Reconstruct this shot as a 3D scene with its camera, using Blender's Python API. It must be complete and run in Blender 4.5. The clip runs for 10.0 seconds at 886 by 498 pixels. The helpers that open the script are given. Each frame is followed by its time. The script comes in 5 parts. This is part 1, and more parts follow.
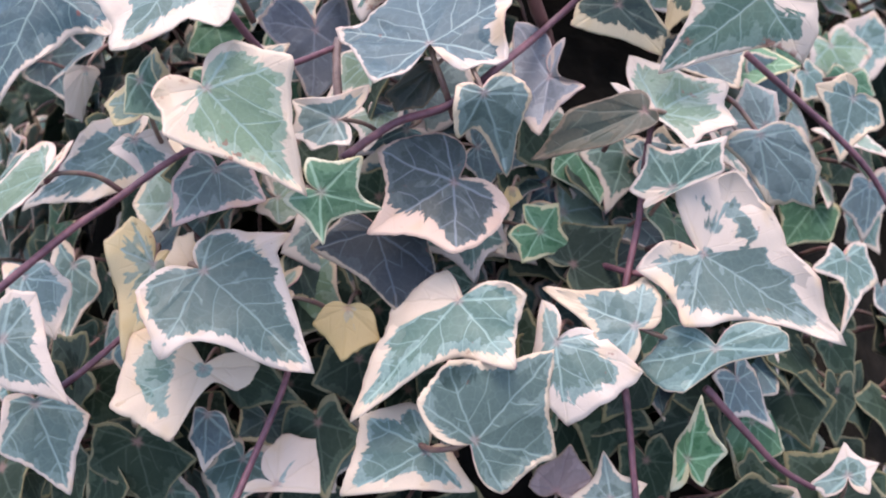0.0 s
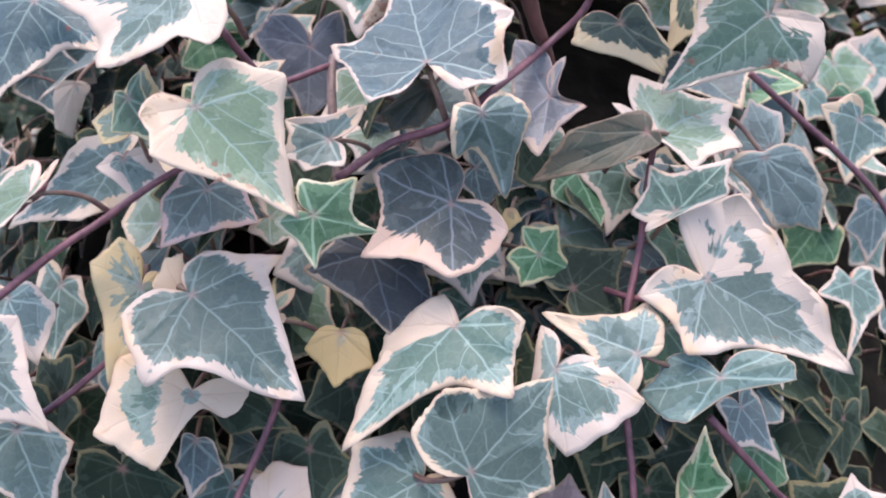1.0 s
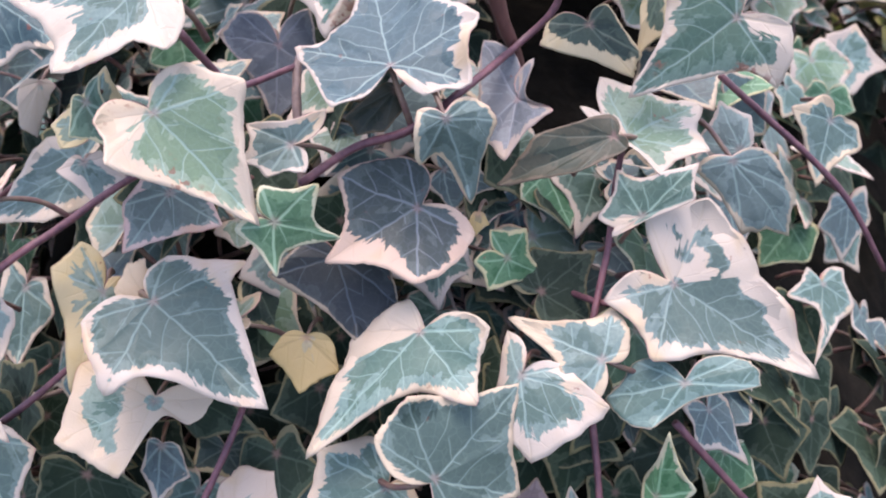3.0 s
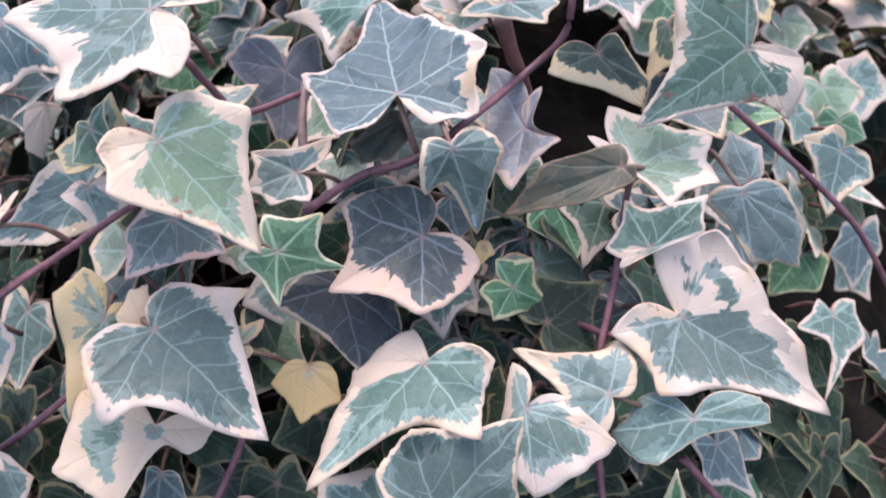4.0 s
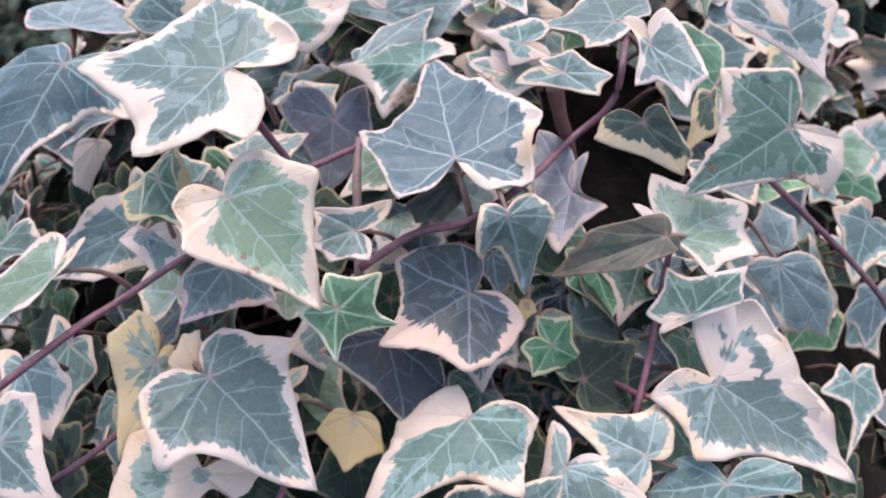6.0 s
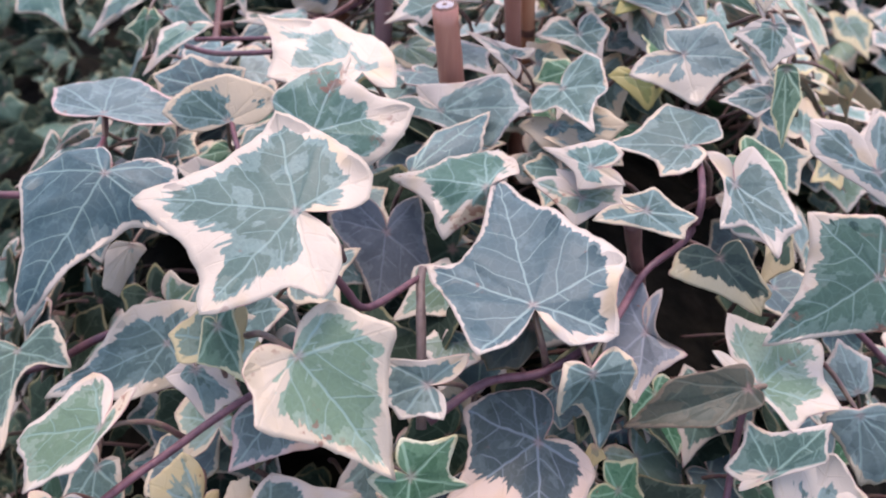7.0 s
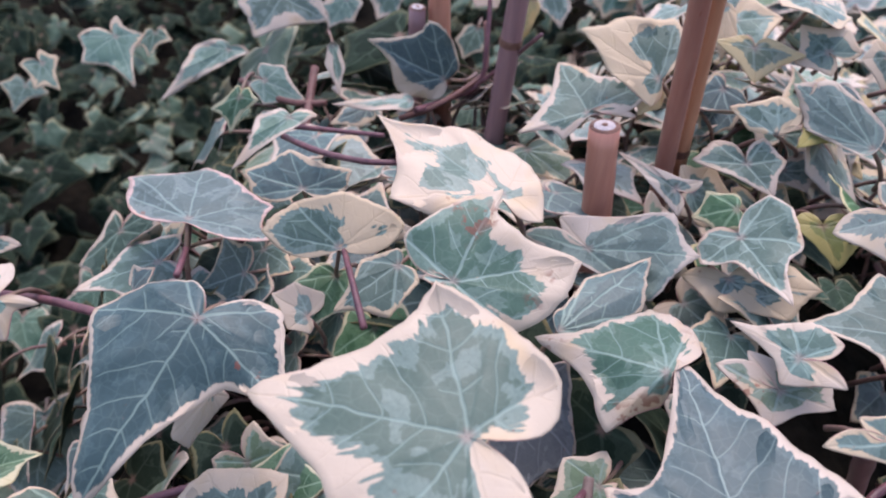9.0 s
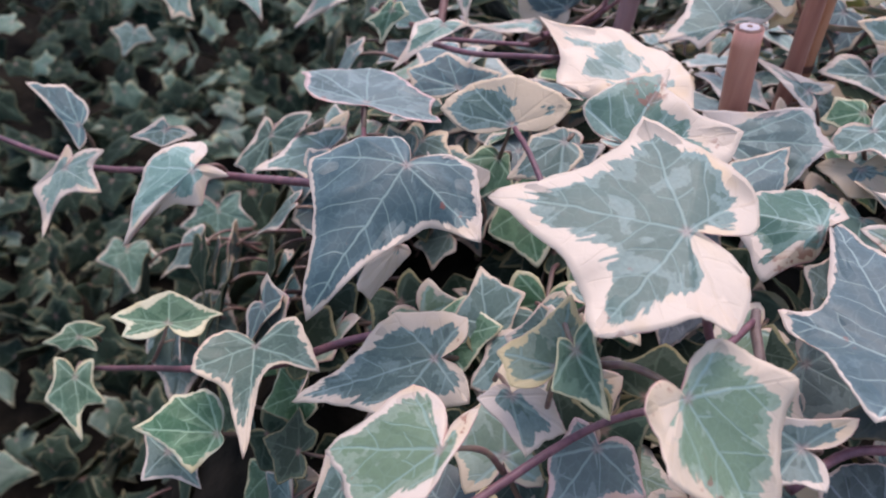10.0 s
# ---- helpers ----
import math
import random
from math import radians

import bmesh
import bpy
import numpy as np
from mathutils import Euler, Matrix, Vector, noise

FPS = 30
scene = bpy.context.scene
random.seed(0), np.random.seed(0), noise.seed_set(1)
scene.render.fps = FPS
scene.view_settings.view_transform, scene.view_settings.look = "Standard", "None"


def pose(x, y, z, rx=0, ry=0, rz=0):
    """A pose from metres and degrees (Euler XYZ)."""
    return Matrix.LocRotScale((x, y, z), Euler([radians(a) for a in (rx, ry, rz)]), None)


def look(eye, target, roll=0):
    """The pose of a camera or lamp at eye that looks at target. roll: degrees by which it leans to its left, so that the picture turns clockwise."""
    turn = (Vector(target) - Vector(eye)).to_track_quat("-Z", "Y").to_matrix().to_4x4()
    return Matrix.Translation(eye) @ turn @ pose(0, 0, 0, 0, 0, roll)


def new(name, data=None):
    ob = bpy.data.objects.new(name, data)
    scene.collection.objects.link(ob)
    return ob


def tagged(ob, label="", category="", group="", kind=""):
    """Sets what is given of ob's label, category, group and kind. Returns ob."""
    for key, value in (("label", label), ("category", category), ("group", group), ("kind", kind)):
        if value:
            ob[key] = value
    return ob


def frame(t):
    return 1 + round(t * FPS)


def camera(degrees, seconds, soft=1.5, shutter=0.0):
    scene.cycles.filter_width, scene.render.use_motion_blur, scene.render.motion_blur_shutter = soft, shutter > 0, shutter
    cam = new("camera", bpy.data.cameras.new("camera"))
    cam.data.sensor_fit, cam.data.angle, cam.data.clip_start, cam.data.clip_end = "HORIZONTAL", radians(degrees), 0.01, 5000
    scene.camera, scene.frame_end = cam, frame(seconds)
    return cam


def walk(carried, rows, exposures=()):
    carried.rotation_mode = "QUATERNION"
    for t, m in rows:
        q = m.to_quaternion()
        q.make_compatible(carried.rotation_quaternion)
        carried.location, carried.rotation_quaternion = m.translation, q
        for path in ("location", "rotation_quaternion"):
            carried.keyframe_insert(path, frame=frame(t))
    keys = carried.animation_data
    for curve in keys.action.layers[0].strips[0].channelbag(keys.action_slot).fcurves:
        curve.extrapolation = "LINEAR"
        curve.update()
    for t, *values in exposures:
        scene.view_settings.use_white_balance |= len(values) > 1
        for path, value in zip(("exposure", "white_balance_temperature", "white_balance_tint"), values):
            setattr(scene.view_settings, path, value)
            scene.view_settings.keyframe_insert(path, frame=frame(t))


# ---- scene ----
cam = camera(58.29, 10.0, soft=2.1)
ROWS = [
    (0.0, -0.0, -0.0, 0.75, 45.998, 5.0, 0.0),
    (0.5, 0.0003, 0.0107, 0.7472, 46.904, 4.72, 0.385),
    (1.0, 0.0005, 0.0091, 0.7472, 46.863, 4.675, 0.154),
    (1.5, 0.0051, 0.0094, 0.7397, 46.14, 4.018, 0.352),
    (2.0, 0.005, 0.0115, 0.7401, 45.679, 4.327, -0.405),
    (3.3, 0.0108, 0.0179, 0.7519, 45.713, 4.134, -0.2),
    (3.5, 0.0095, 0.0194, 0.7501, 46.368, 4.109, 0.156),
    (4.0, 0.0109, 0.0219, 0.7516, 46.917, 4.138, 0.471),
    (4.5, 0.0112, 0.0199, 0.7521, 46.961, 3.711, 0.896),
    (5.0, 0.011, 0.0217, 0.7523, 47.146, 3.557, 1.078),
    (5.2, 0.0119, 0.022, 0.7532, 47.267, 3.372, 1.026),
    (6.3, -0.0269, 0.0311, 0.7799, 48.228, 1.049, 1.552),
    (6.5, -0.0368, 0.0372, 0.7853, 48.36, 0.696, 1.496),
    (7.0, -0.0468, 0.0703, 0.7944, 48.794, -0.907, 1.37),
    (7.5, -0.0629, 0.1023, 0.7978, 49.281, -2.117, 1.99),
    (8.0, -0.0791, 0.1193, 0.8009, 50.059, -2.688, 4.029),
    (8.5, -0.0821, 0.1449, 0.797, 50.837, -2.376, 4.054),
    (9.0, -0.1004, 0.1458, 0.7886, 51.134, -3.93, 5.207),
    (9.5, -0.1223, 0.1206, 0.7784, 51.102, -4.328, 6.534),
    (10.0, -0.1475, 0.0835, 0.7664, 50.933, -4.381, 7.826),
]
# a small lens of about 2 mm opening, focused on the outer leaves
cam.data.dof.use_dof = True
cam.data.dof.focus_distance, cam.data.dof.aperture_fstop = 0.27, 16.0
walk(cam, [(t, pose(x, y, z, rx, ry, rz)) for t, x, y, z, rx, ry, rz in ROWS], [(0.0, 1.73, 7000, 22), (5.0, 1.73, 7000, 22), (6.5, 1.62, 6950, 22), (8.0, 1.31, 6950, 22.5), (10.0, 1.30, 6950, 22.5)])

# ---- light: an overcast sky ----
world = bpy.data.worlds.new("sky")
scene.world = world
world.use_nodes = True
wn = world.node_tree.nodes
wl = world.node_tree.links
sky = wn.new("ShaderNodeTexSky")
sky.sky_type = "NISHITA"
sky.sun_disc = False
sky.sun_elevation = radians(72)
sky.sun_rotation = radians(5)
sky.air_density, sky.dust_density, sky.ozone_density = 1.0, 1.5, 1.0
wl.new(sky.outputs[0], wn["Background"].inputs[0])
wn["Background"].inputs[1].default_value = 0.15
sun = new("overcast_sun", bpy.data.lights.new("overcast_sun", "SUN"))
sun.data.energy, sun.data.angle, sun.data.color = 1.0, radians(40), (0.95, 0.97, 1.0)
sun.matrix_world = look((0.1, 1.2, 3.2), (0, 0.35, 0.55))


# ---- materials ----
class Nodes:
    """A small builder for node materials."""

    def __init__(self, name):
        self.mat = bpy.data.materials.new(name)
        self.mat.use_nodes = True
        self.tree = self.mat.node_tree
        self.bsdf = self.tree.nodes["Principled BSDF"]

    def add(self, kind):
        return self.tree.nodes.new("ShaderNode" + kind)

    def put(self, value, socket):
        if isinstance(value, (int, float)):
            socket.default_value = value
        elif isinstance(value, tuple):
            socket.default_value = (*value, 1.0) if len(value) == 3 and socket.type == "RGBA" else value
        else:
            self.tree.links.new(value, socket)

    def math(self, op, a, b=0.0, c=0.0):
        node = self.add("Math")
        node.operation = op
        for value, socket in zip((a, b, c), node.inputs):
            self.put(value, socket)
        return node.outputs[0]

    def ramp(self, value, low, high):
        node = self.add("MapRange")
        node.interpolation_type = "SMOOTHSTEP"
        for v, socket in zip((value, low, high, 0.0, 1.0), node.inputs):
            self.put(v, socket)
        return node.outputs[0]

    def mix(self, factor, a, b):
        node = self.add("Mix")
        node.data_type = "RGBA"
        self.put(factor, node.inputs[0])
        self.put(a, node.inputs[6])
        self.put(b, node.inputs[7])
        return node.outputs[2]

    def noise(self, vector, scale, detail=2.0, rough=0.5):
        node = self.add("TexNoise")
        self.put(vector, node.inputs["Vector"])
        self.put(scale, node.inputs["Scale"])
        node.inputs["Detail"].default_value, node.inputs["Roughness"].default_value = detail, rough
        return node.outputs[0]

    def xyz(self, x, y, z):
        node = self.add("CombineXYZ")
        for value, socket in zip((x, y, z), node.inputs):
            self.put(value, socket)
        return node.outputs[0]

    def bump(self, height, strength, distance):
        node = self.add("Bump")
        self.put(strength, node.inputs["Strength"])
        node.inputs["Distance"].default_value = distance
        self.put(height, node.inputs["Height"])
        self.tree.links.new(node.outputs[0], self.bsdf.inputs["Normal"])


def ivy_leaf(name, deep, grey, cream, vein, rim=(0.46, 0.22, 0.22), rough=0.44, patch=0.5, spots=0.0, streak=1.0, gloss=0.34):
    """A variegated leaf. Map 'vein' holds the place along and beside the nearest main vein in cm, map 'margin' the distance
    from the leaf's edge and the width of its cream margin in cm, map 'around' the way along the outline in cm."""
    n = Nodes(name)
    a = n.add("SeparateXYZ")
    vein_map, margin_map, around_map = n.add("UVMap"), n.add("UVMap"), n.add("UVMap")
    vein_map.uv_map, margin_map.uv_map, around_map.uv_map = "vein", "margin", "around"
    n.put(vein_map.outputs[0], a.inputs[0])
    b = n.add("SeparateXYZ")
    n.put(margin_map.outputs[0], b.inputs[0])
    along, beside = a.outputs[0], n.math("ABSOLUTE", a.outputs[1])
    c = n.add("SeparateXYZ")
    n.put(around_map.outputs[0], c.inputs[0])
    edge, around = b.outputs[0], c.outputs[0]
    from_base = n.math("SQRT", n.math("ADD", n.math("MULTIPLY", along, along), n.math("MULTIPLY", beside, beside)))
    width = n.math("MULTIPLY", b.outputs[1], n.math("MULTIPLY_ADD", n.ramp(from_base, 0.15, 0.8), 0.8, 0.2))
    seed = n.math("MULTIPLY", n.add("ObjectInfo").outputs["Random"], 57.0)
    space = n.add("TexCoord").outputs["Object"]
    # wobble, so that veins do not run like ruled lines
    wob = n.math("MULTIPLY_ADD", n.noise(space, 70.0, 2.0), 0.42, -0.21)
    beside_w = n.math("ABSOLUTE", n.math("ADD", a.outputs[1], wob))
    # streaks run outwards along the side veins
    bend = n.math("MULTIPLY_ADD", n.noise(space, 38.0, 1.0), 0.9, -0.45)
    lane = n.math("ADD", n.math("SUBTRACT", along, n.math("MULTIPLY", n.math("POWER", beside, 1.18), 0.8)), bend)
    teeth = n.noise(n.xyz(n.math("MULTIPLY", around, 3.4), n.math("MULTIPLY", edge, 0.8), seed), 1.0, 2.2, 0.55)
    blots = n.noise(n.xyz(along, a.outputs[1], n.math("ADD", seed, 9.0)), 0.75, 1.0)
    feather = n.noise(n.xyz(n.math("MULTIPLY", lane, 5.0), n.math("MULTIPLY", beside, 1.5), n.math("ADD", seed, 3.0)), 1.0, 1.0)
    reach = n.math("MULTIPLY", width, n.math("MULTIPLY_ADD", n.ramp(blots, 0.3, 0.7), 0.8, 0.6))
    jag = n.math("MULTIPLY", n.math("MINIMUM", n.math("MULTIPLY", width, 2.0), 0.85), streak)
    reach = n.math("MULTIPLY_ADD", n.math("SUBTRACT", teeth, 0.5), n.math("MULTIPLY", jag, n.ramp(from_base, 0.5, 1.4)), reach)
    reach = n.math("MULTIPLY_ADD", n.math("MULTIPLY_ADD", feather, 0.2, -0.1), n.ramp(width, 0.02, 0.25), reach)
    reach = n.math("MAXIMUM", n.math("MAXIMUM", reach, n.math("MULTIPLY", width, 0.3)), 0.022)
    creamy = n.math("SUBTRACT", 1.0, n.ramp(n.math("SUBTRACT", edge, reach), -0.025, 0.03))
    # two tones of green, in feathered patches
    tone = n.noise(n.xyz(n.math("MULTIPLY_ADD", lane, 0.5, n.math("MULTIPLY", along, 0.5)), n.math("MULTIPLY", a.outputs[1], 0.9), n.math("ADD", seed, 21.0)), 1.0, 3.0, 0.55)
    near_cream = n.ramp(n.math("SUBTRACT", edge, n.math("ADD", reach, 0.15)), 0.35, -0.1)
    pale = n.ramp(n.math("ADD", tone, n.math("MULTIPLY", near_cream, 0.2)), 0.66 - 0.2 * patch, 0.69 - 0.2 * patch)
    fine = n.noise(space, 700.0, 3.0, 0.6)
    body = n.mix(pale, deep, grey)
    body = n.mix(n.math("MULTIPLY", n.ramp(fine, 0.35, 0.75), 0.35), body, tuple(0.65 * c for c in deep))
    # veins
    side = n.math("ABSOLUTE", n.math("SUBTRACT", n.math("FRACT", n.math("ADD", n.math("DIVIDE", n.math("ADD", lane, wob), 1.2), seed)), 0.5))
    side_w = n.math("MULTIPLY", side, 1.2)
    sidevein = n.math("MULTIPLY", n.ramp(side_w, 0.055, 0.012), n.ramp(n.math("SUBTRACT", edge, 0.1), 0.0, 0.3))
    cell = n.add("TexVoronoi")
    cell.feature = "DISTANCE_TO_EDGE"
    n.put(space, cell.inputs["Vector"])
    cell.inputs["Scale"].default_value = 230.0
    net = n.math("MULTIPLY", n.ramp(cell.outputs["Distance"], 0.07, 0.0), 0.13)
    midvein = n.ramp(beside_w, n.math("MULTIPLY_ADD", along, -0.006, 0.075), 0.02)
    veins = n.math("MAXIMUM", n.math("MULTIPLY", midvein, 0.85), n.math("MAXIMUM", n.math("MULTIPLY", sidevein, 0.62), net))
    body = n.mix(n.math("MULTIPLY", veins, 0.75), body, vein)
    # no two leaves have quite the same green
    own = n.add("HueSaturation")
    n.put(n.math("MULTIPLY_ADD", n.math("FRACT", n.math("MULTIPLY", seed, 7.3)), 0.024, 0.486), own.inputs["Hue"])
    n.put(n.math("MULTIPLY_ADD", n.math("FRACT", n.math("MULTIPLY", seed, 3.1)), 0.3, 0.78), own.inputs["Saturation"])
    n.put(n.math("MULTIPLY_ADD", n.math("FRACT", n.math("MULTIPLY", seed, 5.7)), 0.4, 0.8), own.inputs["Value"])
    n.put(body, own.inputs["Color"])
    body = own.outputs[0]
    pale_tint = n.mix(n.ramp(n.noise(space, 55.0, 2.0), 0.5, 0.74), cream, (cream[0] * 0.98, cream[1] * 0.88, cream[2] * 0.70))
    warm = n.math("MULTIPLY", n.ramp(n.math("FRACT", n.math("MULTIPLY", seed, 2.3)), 0.35, 1.0), 0.75)
    pale_tint = n.mix(warm, pale_tint, (cream[0] * 1.02, cream[1] * 0.95, cream[2] * 0.74))
    pale_tint = n.mix(n.math("MULTIPLY", veins, 0.15), pale_tint, (cream[0] * 0.72, cream[1] * 0.66, cream[2] * 0.45))
    colour = n.mix(creamy, body, pale_tint)
    colour = n.mix(n.math("MULTIPLY", n.ramp(edge, 0.022, 0.004), n.ramp(n.noise(space, 60.0), 0.47, 0.68)), colour, rim)
    knot = n.math("MULTIPLY", n.ramp(along, 0.32, 0.05), n.ramp(beside, 0.13, 0.03))
    colour = n.mix(n.math("MULTIPLY", knot, 0.5), colour, (0.27, 0.14, 0.12))
    # rusty flecks and dust
    fleck = n.ramp(n.noise(space, 260.0, 2.0, 0.6), 0.70 - 0.13 * spots, 0.75 - 0.13 * spots)
    where = n.ramp(n.noise(space, 45.0), 0.56, 0.66)
    colour = n.mix(n.math("MULTIPLY", n.math("MULTIPLY", fleck, where), 0.7), colour, (0.20, 0.055, 0.035))
    n.put(colour, n.bsdf.inputs["Base Color"])
    n.put(n.math("MULTIPLY_ADD", n.noise(space, 300.0), 0.25, rough - 0.1), n.bsdf.inputs["Roughness"])
    n.bsdf.inputs["Specular IOR Level"].default_value = gloss
    n.bsdf.inputs["Subsurface Weight"].default_value = 0.0
    height = n.math("SUBTRACT", n.math("MULTIPLY", fine, 0.25), n.math("MULTIPLY", veins, 0.8))
    n.bump(height, 0.35, 0.0006)
    return n.mat


def plain(name, low, high, scale, rough, bump=0.3, distance=0.0006, stretch=(1, 1, 1)):
    n = Nodes(name)
    m = n.add("Mapping")
    n.put(n.add("TexCoord").outputs["Object"], m.inputs[0])
    m.inputs["Scale"].default_value = stretch
    grain = n.noise(m.outputs[0], scale, 5.0, 0.6)
    stain = n.noise(m.outputs[0], scale * 0.13, 2.0)
    value = n.math("ADD", n.math("MULTIPLY", grain, 0.6), n.math("MULTIPLY", stain, 0.4))
    n.put(n.mix(n.ramp(value, 0.36, 0.64), low, high), n.bsdf.inputs["Base Color"])
    n.put(n.math("MULTIPLY_ADD", grain, 0.25, rough - 0.12), n.bsdf.inputs["Roughness"])
    n.bump(grain, bump, distance)
    return n.mat


CREAM = (0.50, 0.403, 0.326)
VEIN = (0.24, 0.34, 0.295)
LEAF = {
    "green": ivy_leaf("leaf_green", (0.074, 0.122, 0.100), (0.13, 0.192, 0.165), CREAM, VEIN, patch=0.25),
    "grey": ivy_leaf("leaf_grey", (0.12, 0.165, 0.15), (0.19, 0.25, 0.225), (0.46, 0.38, 0.32), VEIN, patch=0.6),
    "slate": ivy_leaf("leaf_slate", (0.076, 0.112, 0.110), (0.095, 0.148, 0.145), CREAM, VEIN, patch=0.25),
    "mid": ivy_leaf("leaf_mid", (0.125, 0.19, 0.112), (0.20, 0.265, 0.185), CREAM, VEIN, patch=0.5, spots=1.0),
    "pale": ivy_leaf("leaf_pale", (0.076, 0.127, 0.102), (0.15, 0.218, 0.19), CREAM, VEIN, patch=0.3, spots=0.3),
    "young": ivy_leaf("leaf_young", (0.042, 0.115, 0.052), (0.08, 0.17, 0.085), (0.50, 0.46, 0.31), (0.24, 0.38, 0.24), rim=(0.5, 0.4, 0.2), patch=0.35),
    "dark": ivy_leaf("leaf_dark", (0.042, 0.061, 0.057), (0.074, 0.099, 0.091), (0.52, 0.37, 0.30), (0.22, 0.25, 0.27), patch=0.3, spots=0.5),
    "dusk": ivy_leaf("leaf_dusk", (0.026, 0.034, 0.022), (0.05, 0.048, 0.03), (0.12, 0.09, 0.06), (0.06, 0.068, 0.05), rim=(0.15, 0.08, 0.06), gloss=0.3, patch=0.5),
    "yellow": ivy_leaf("leaf_yellow", (0.12, 0.17, 0.11), (0.22, 0.26, 0.18), (0.52, 0.41, 0.235), VEIN, spots=0.4),
    "cream": ivy_leaf("leaf_cream", (0.11, 0.17, 0.135), (0.22, 0.28, 0.235), (0.56, 0.44, 0.345), VEIN, patch=0.6, spots=0.3),
    # darkened green; the half shade of inner leaves is put into this colour
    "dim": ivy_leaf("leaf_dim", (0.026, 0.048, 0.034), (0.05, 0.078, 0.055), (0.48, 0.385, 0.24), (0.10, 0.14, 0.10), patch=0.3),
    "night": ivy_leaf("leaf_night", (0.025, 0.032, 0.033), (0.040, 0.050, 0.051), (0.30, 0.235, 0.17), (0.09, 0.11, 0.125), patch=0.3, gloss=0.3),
    "ochre": ivy_leaf("leaf_ochre", (0.20, 0.17, 0.09), (0.28, 0.23, 0.12), (0.39, 0.29, 0.145), (0.28, 0.22, 0.11), rim=(0.3, 0.2, 0.1), spots=0.3),
    "olive": ivy_leaf("leaf_olive", (0.13, 0.15, 0.035), (0.19, 0.20, 0.05), (0.30, 0.26, 0.10), (0.20, 0.20, 0.08), rim=(0.25, 0.2, 0.1), spots=0.2),
    "mauve": ivy_leaf("leaf_mauve", (0.10, 0.110, 0.118), (0.145, 0.156, 0.164), (0.34, 0.27, 0.23), (0.20, 0.21, 0.23), patch=0.5),
    # paler green; the stronger light on leaves farther back is put into it
    "light": ivy_leaf("leaf_lit_pale", (0.094, 0.178, 0.136), (0.155, 0.25, 0.20), CREAM, VEIN, patch=0.4),
    "russet": ivy_leaf("leaf_russet", (0.18, 0.12, 0.10), (0.24, 0.165, 0.14), (0.26, 0.19, 0.15), (0.16, 0.10, 0.09), patch=0.4, spots=0.3),
    "rusty": ivy_leaf("leaf_rusty", (0.058, 0.118, 0.082), (0.115, 0.185, 0.145), CREAM, VEIN, patch=0.3, spots=1.6),
    "teal": ivy_leaf("leaf_teal", (0.044, 0.085, 0.090), (0.064, 0.112, 0.117), CREAM, VEIN, patch=0.25, spots=0.3),
    "leafy": ivy_leaf("leaf_leafy", (0.058, 0.110, 0.076), (0.108, 0.17, 0.128), CREAM, (0.25, 0.37, 0.28), patch=0.3),
    "far": ivy_leaf("leaf_far", (0.055, 0.098, 0.066), (0.10, 0.155, 0.105), (0.27, 0.26, 0.18), (0.10, 0.14, 0.10), rim=(0.2, 0.17, 0.1), patch=0.3, rough=0.5, gloss=0.3),
    "rose": ivy_leaf("leaf_rose", (0.095, 0.135, 0.125), (0.15, 0.2, 0.185), (0.52, 0.36, 0.32), VEIN, rim=(0.50, 0.16, 0.16), patch=0.4, spots=0.5),
    # ground cover far darker than ivy leaves are: its shade is painted in
    "bed": ivy_leaf("leaf_bed_shade", (0.008, 0.016, 0.0095), (0.017, 0.031, 0.019), (0.07, 0.08, 0.05), (0.045, 0.07, 0.045), rim=(0.12, 0.11, 0.06), patch=0.3, rough=0.8, gloss=0.1),
    # shaded copy of the green leaf: shade is painted in as near-black green
    "shade": ivy_leaf("leaf_painted_shade", (0.021, 0.035, 0.022), (0.040, 0.060, 0.039), (0.17, 0.155, 0.095), (0.055, 0.08, 0.055), rim=(0.15, 0.13, 0.08), patch=0.3, rough=0.75, gloss=0.1),
}
STEM = plain("stem_purple", (0.085, 0.030, 0.042), (0.19, 0.075, 0.085), 260.0, 0.5, stretch=(1, 1, 0.25))
STEM_BROWN = plain("stem_brown", (0.10, 0.062, 0.054), (0.19, 0.125, 0.11), 240.0, 0.6, stretch=(1, 1, 0.3))
STEM_RED = plain("stem_red_brown", (0.085, 0.030, 0.026), (0.16, 0.065, 0.055), 220.0, 0.55, stretch=(1, 1, 0.3))
PETIOLE = plain("petiole_red_green", (0.12, 0.05, 0.05), (0.19, 0.12, 0.08), 240.0, 0.5)
CANE = plain("bamboo_brown", (0.40, 0.15, 0.10), (0.56, 0.25, 0.17), 120.0, 0.36, 0.25, 0.0004, (1, 1, 0.06))
CANE_TALL = plain("bamboo_red_brown", (0.27, 0.10, 0.073), (0.39, 0.168, 0.12), 120.0, 0.32, 0.25, 0.0004, (1, 1, 0.06))
CANE_PALE = plain("bamboo_tan", (0.38, 0.148, 0.08), (0.51, 0.228, 0.125), 120.0, 0.36, 0.25, 0.0004, (1, 1, 0.06))
CANE_OLD = plain("bamboo_purple", (0.21, 0.11, 0.115), (0.32, 0.17, 0.165), 120.0, 0.45, 0.25, 0.0004, (1, 1, 0.06))
NODE = plain("bamboo_joint", (0.12, 0.05, 0.035), (0.2, 0.09, 0.06), 200.0, 0.55)
PITH = plain("bamboo_pith", (0.42, 0.36, 0.36), (0.66, 0.6, 0.6), 500.0, 0.8)
# darker than real litter: the shade in the gaps is put into its colour
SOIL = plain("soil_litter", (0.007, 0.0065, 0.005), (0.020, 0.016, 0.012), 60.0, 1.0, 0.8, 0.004)
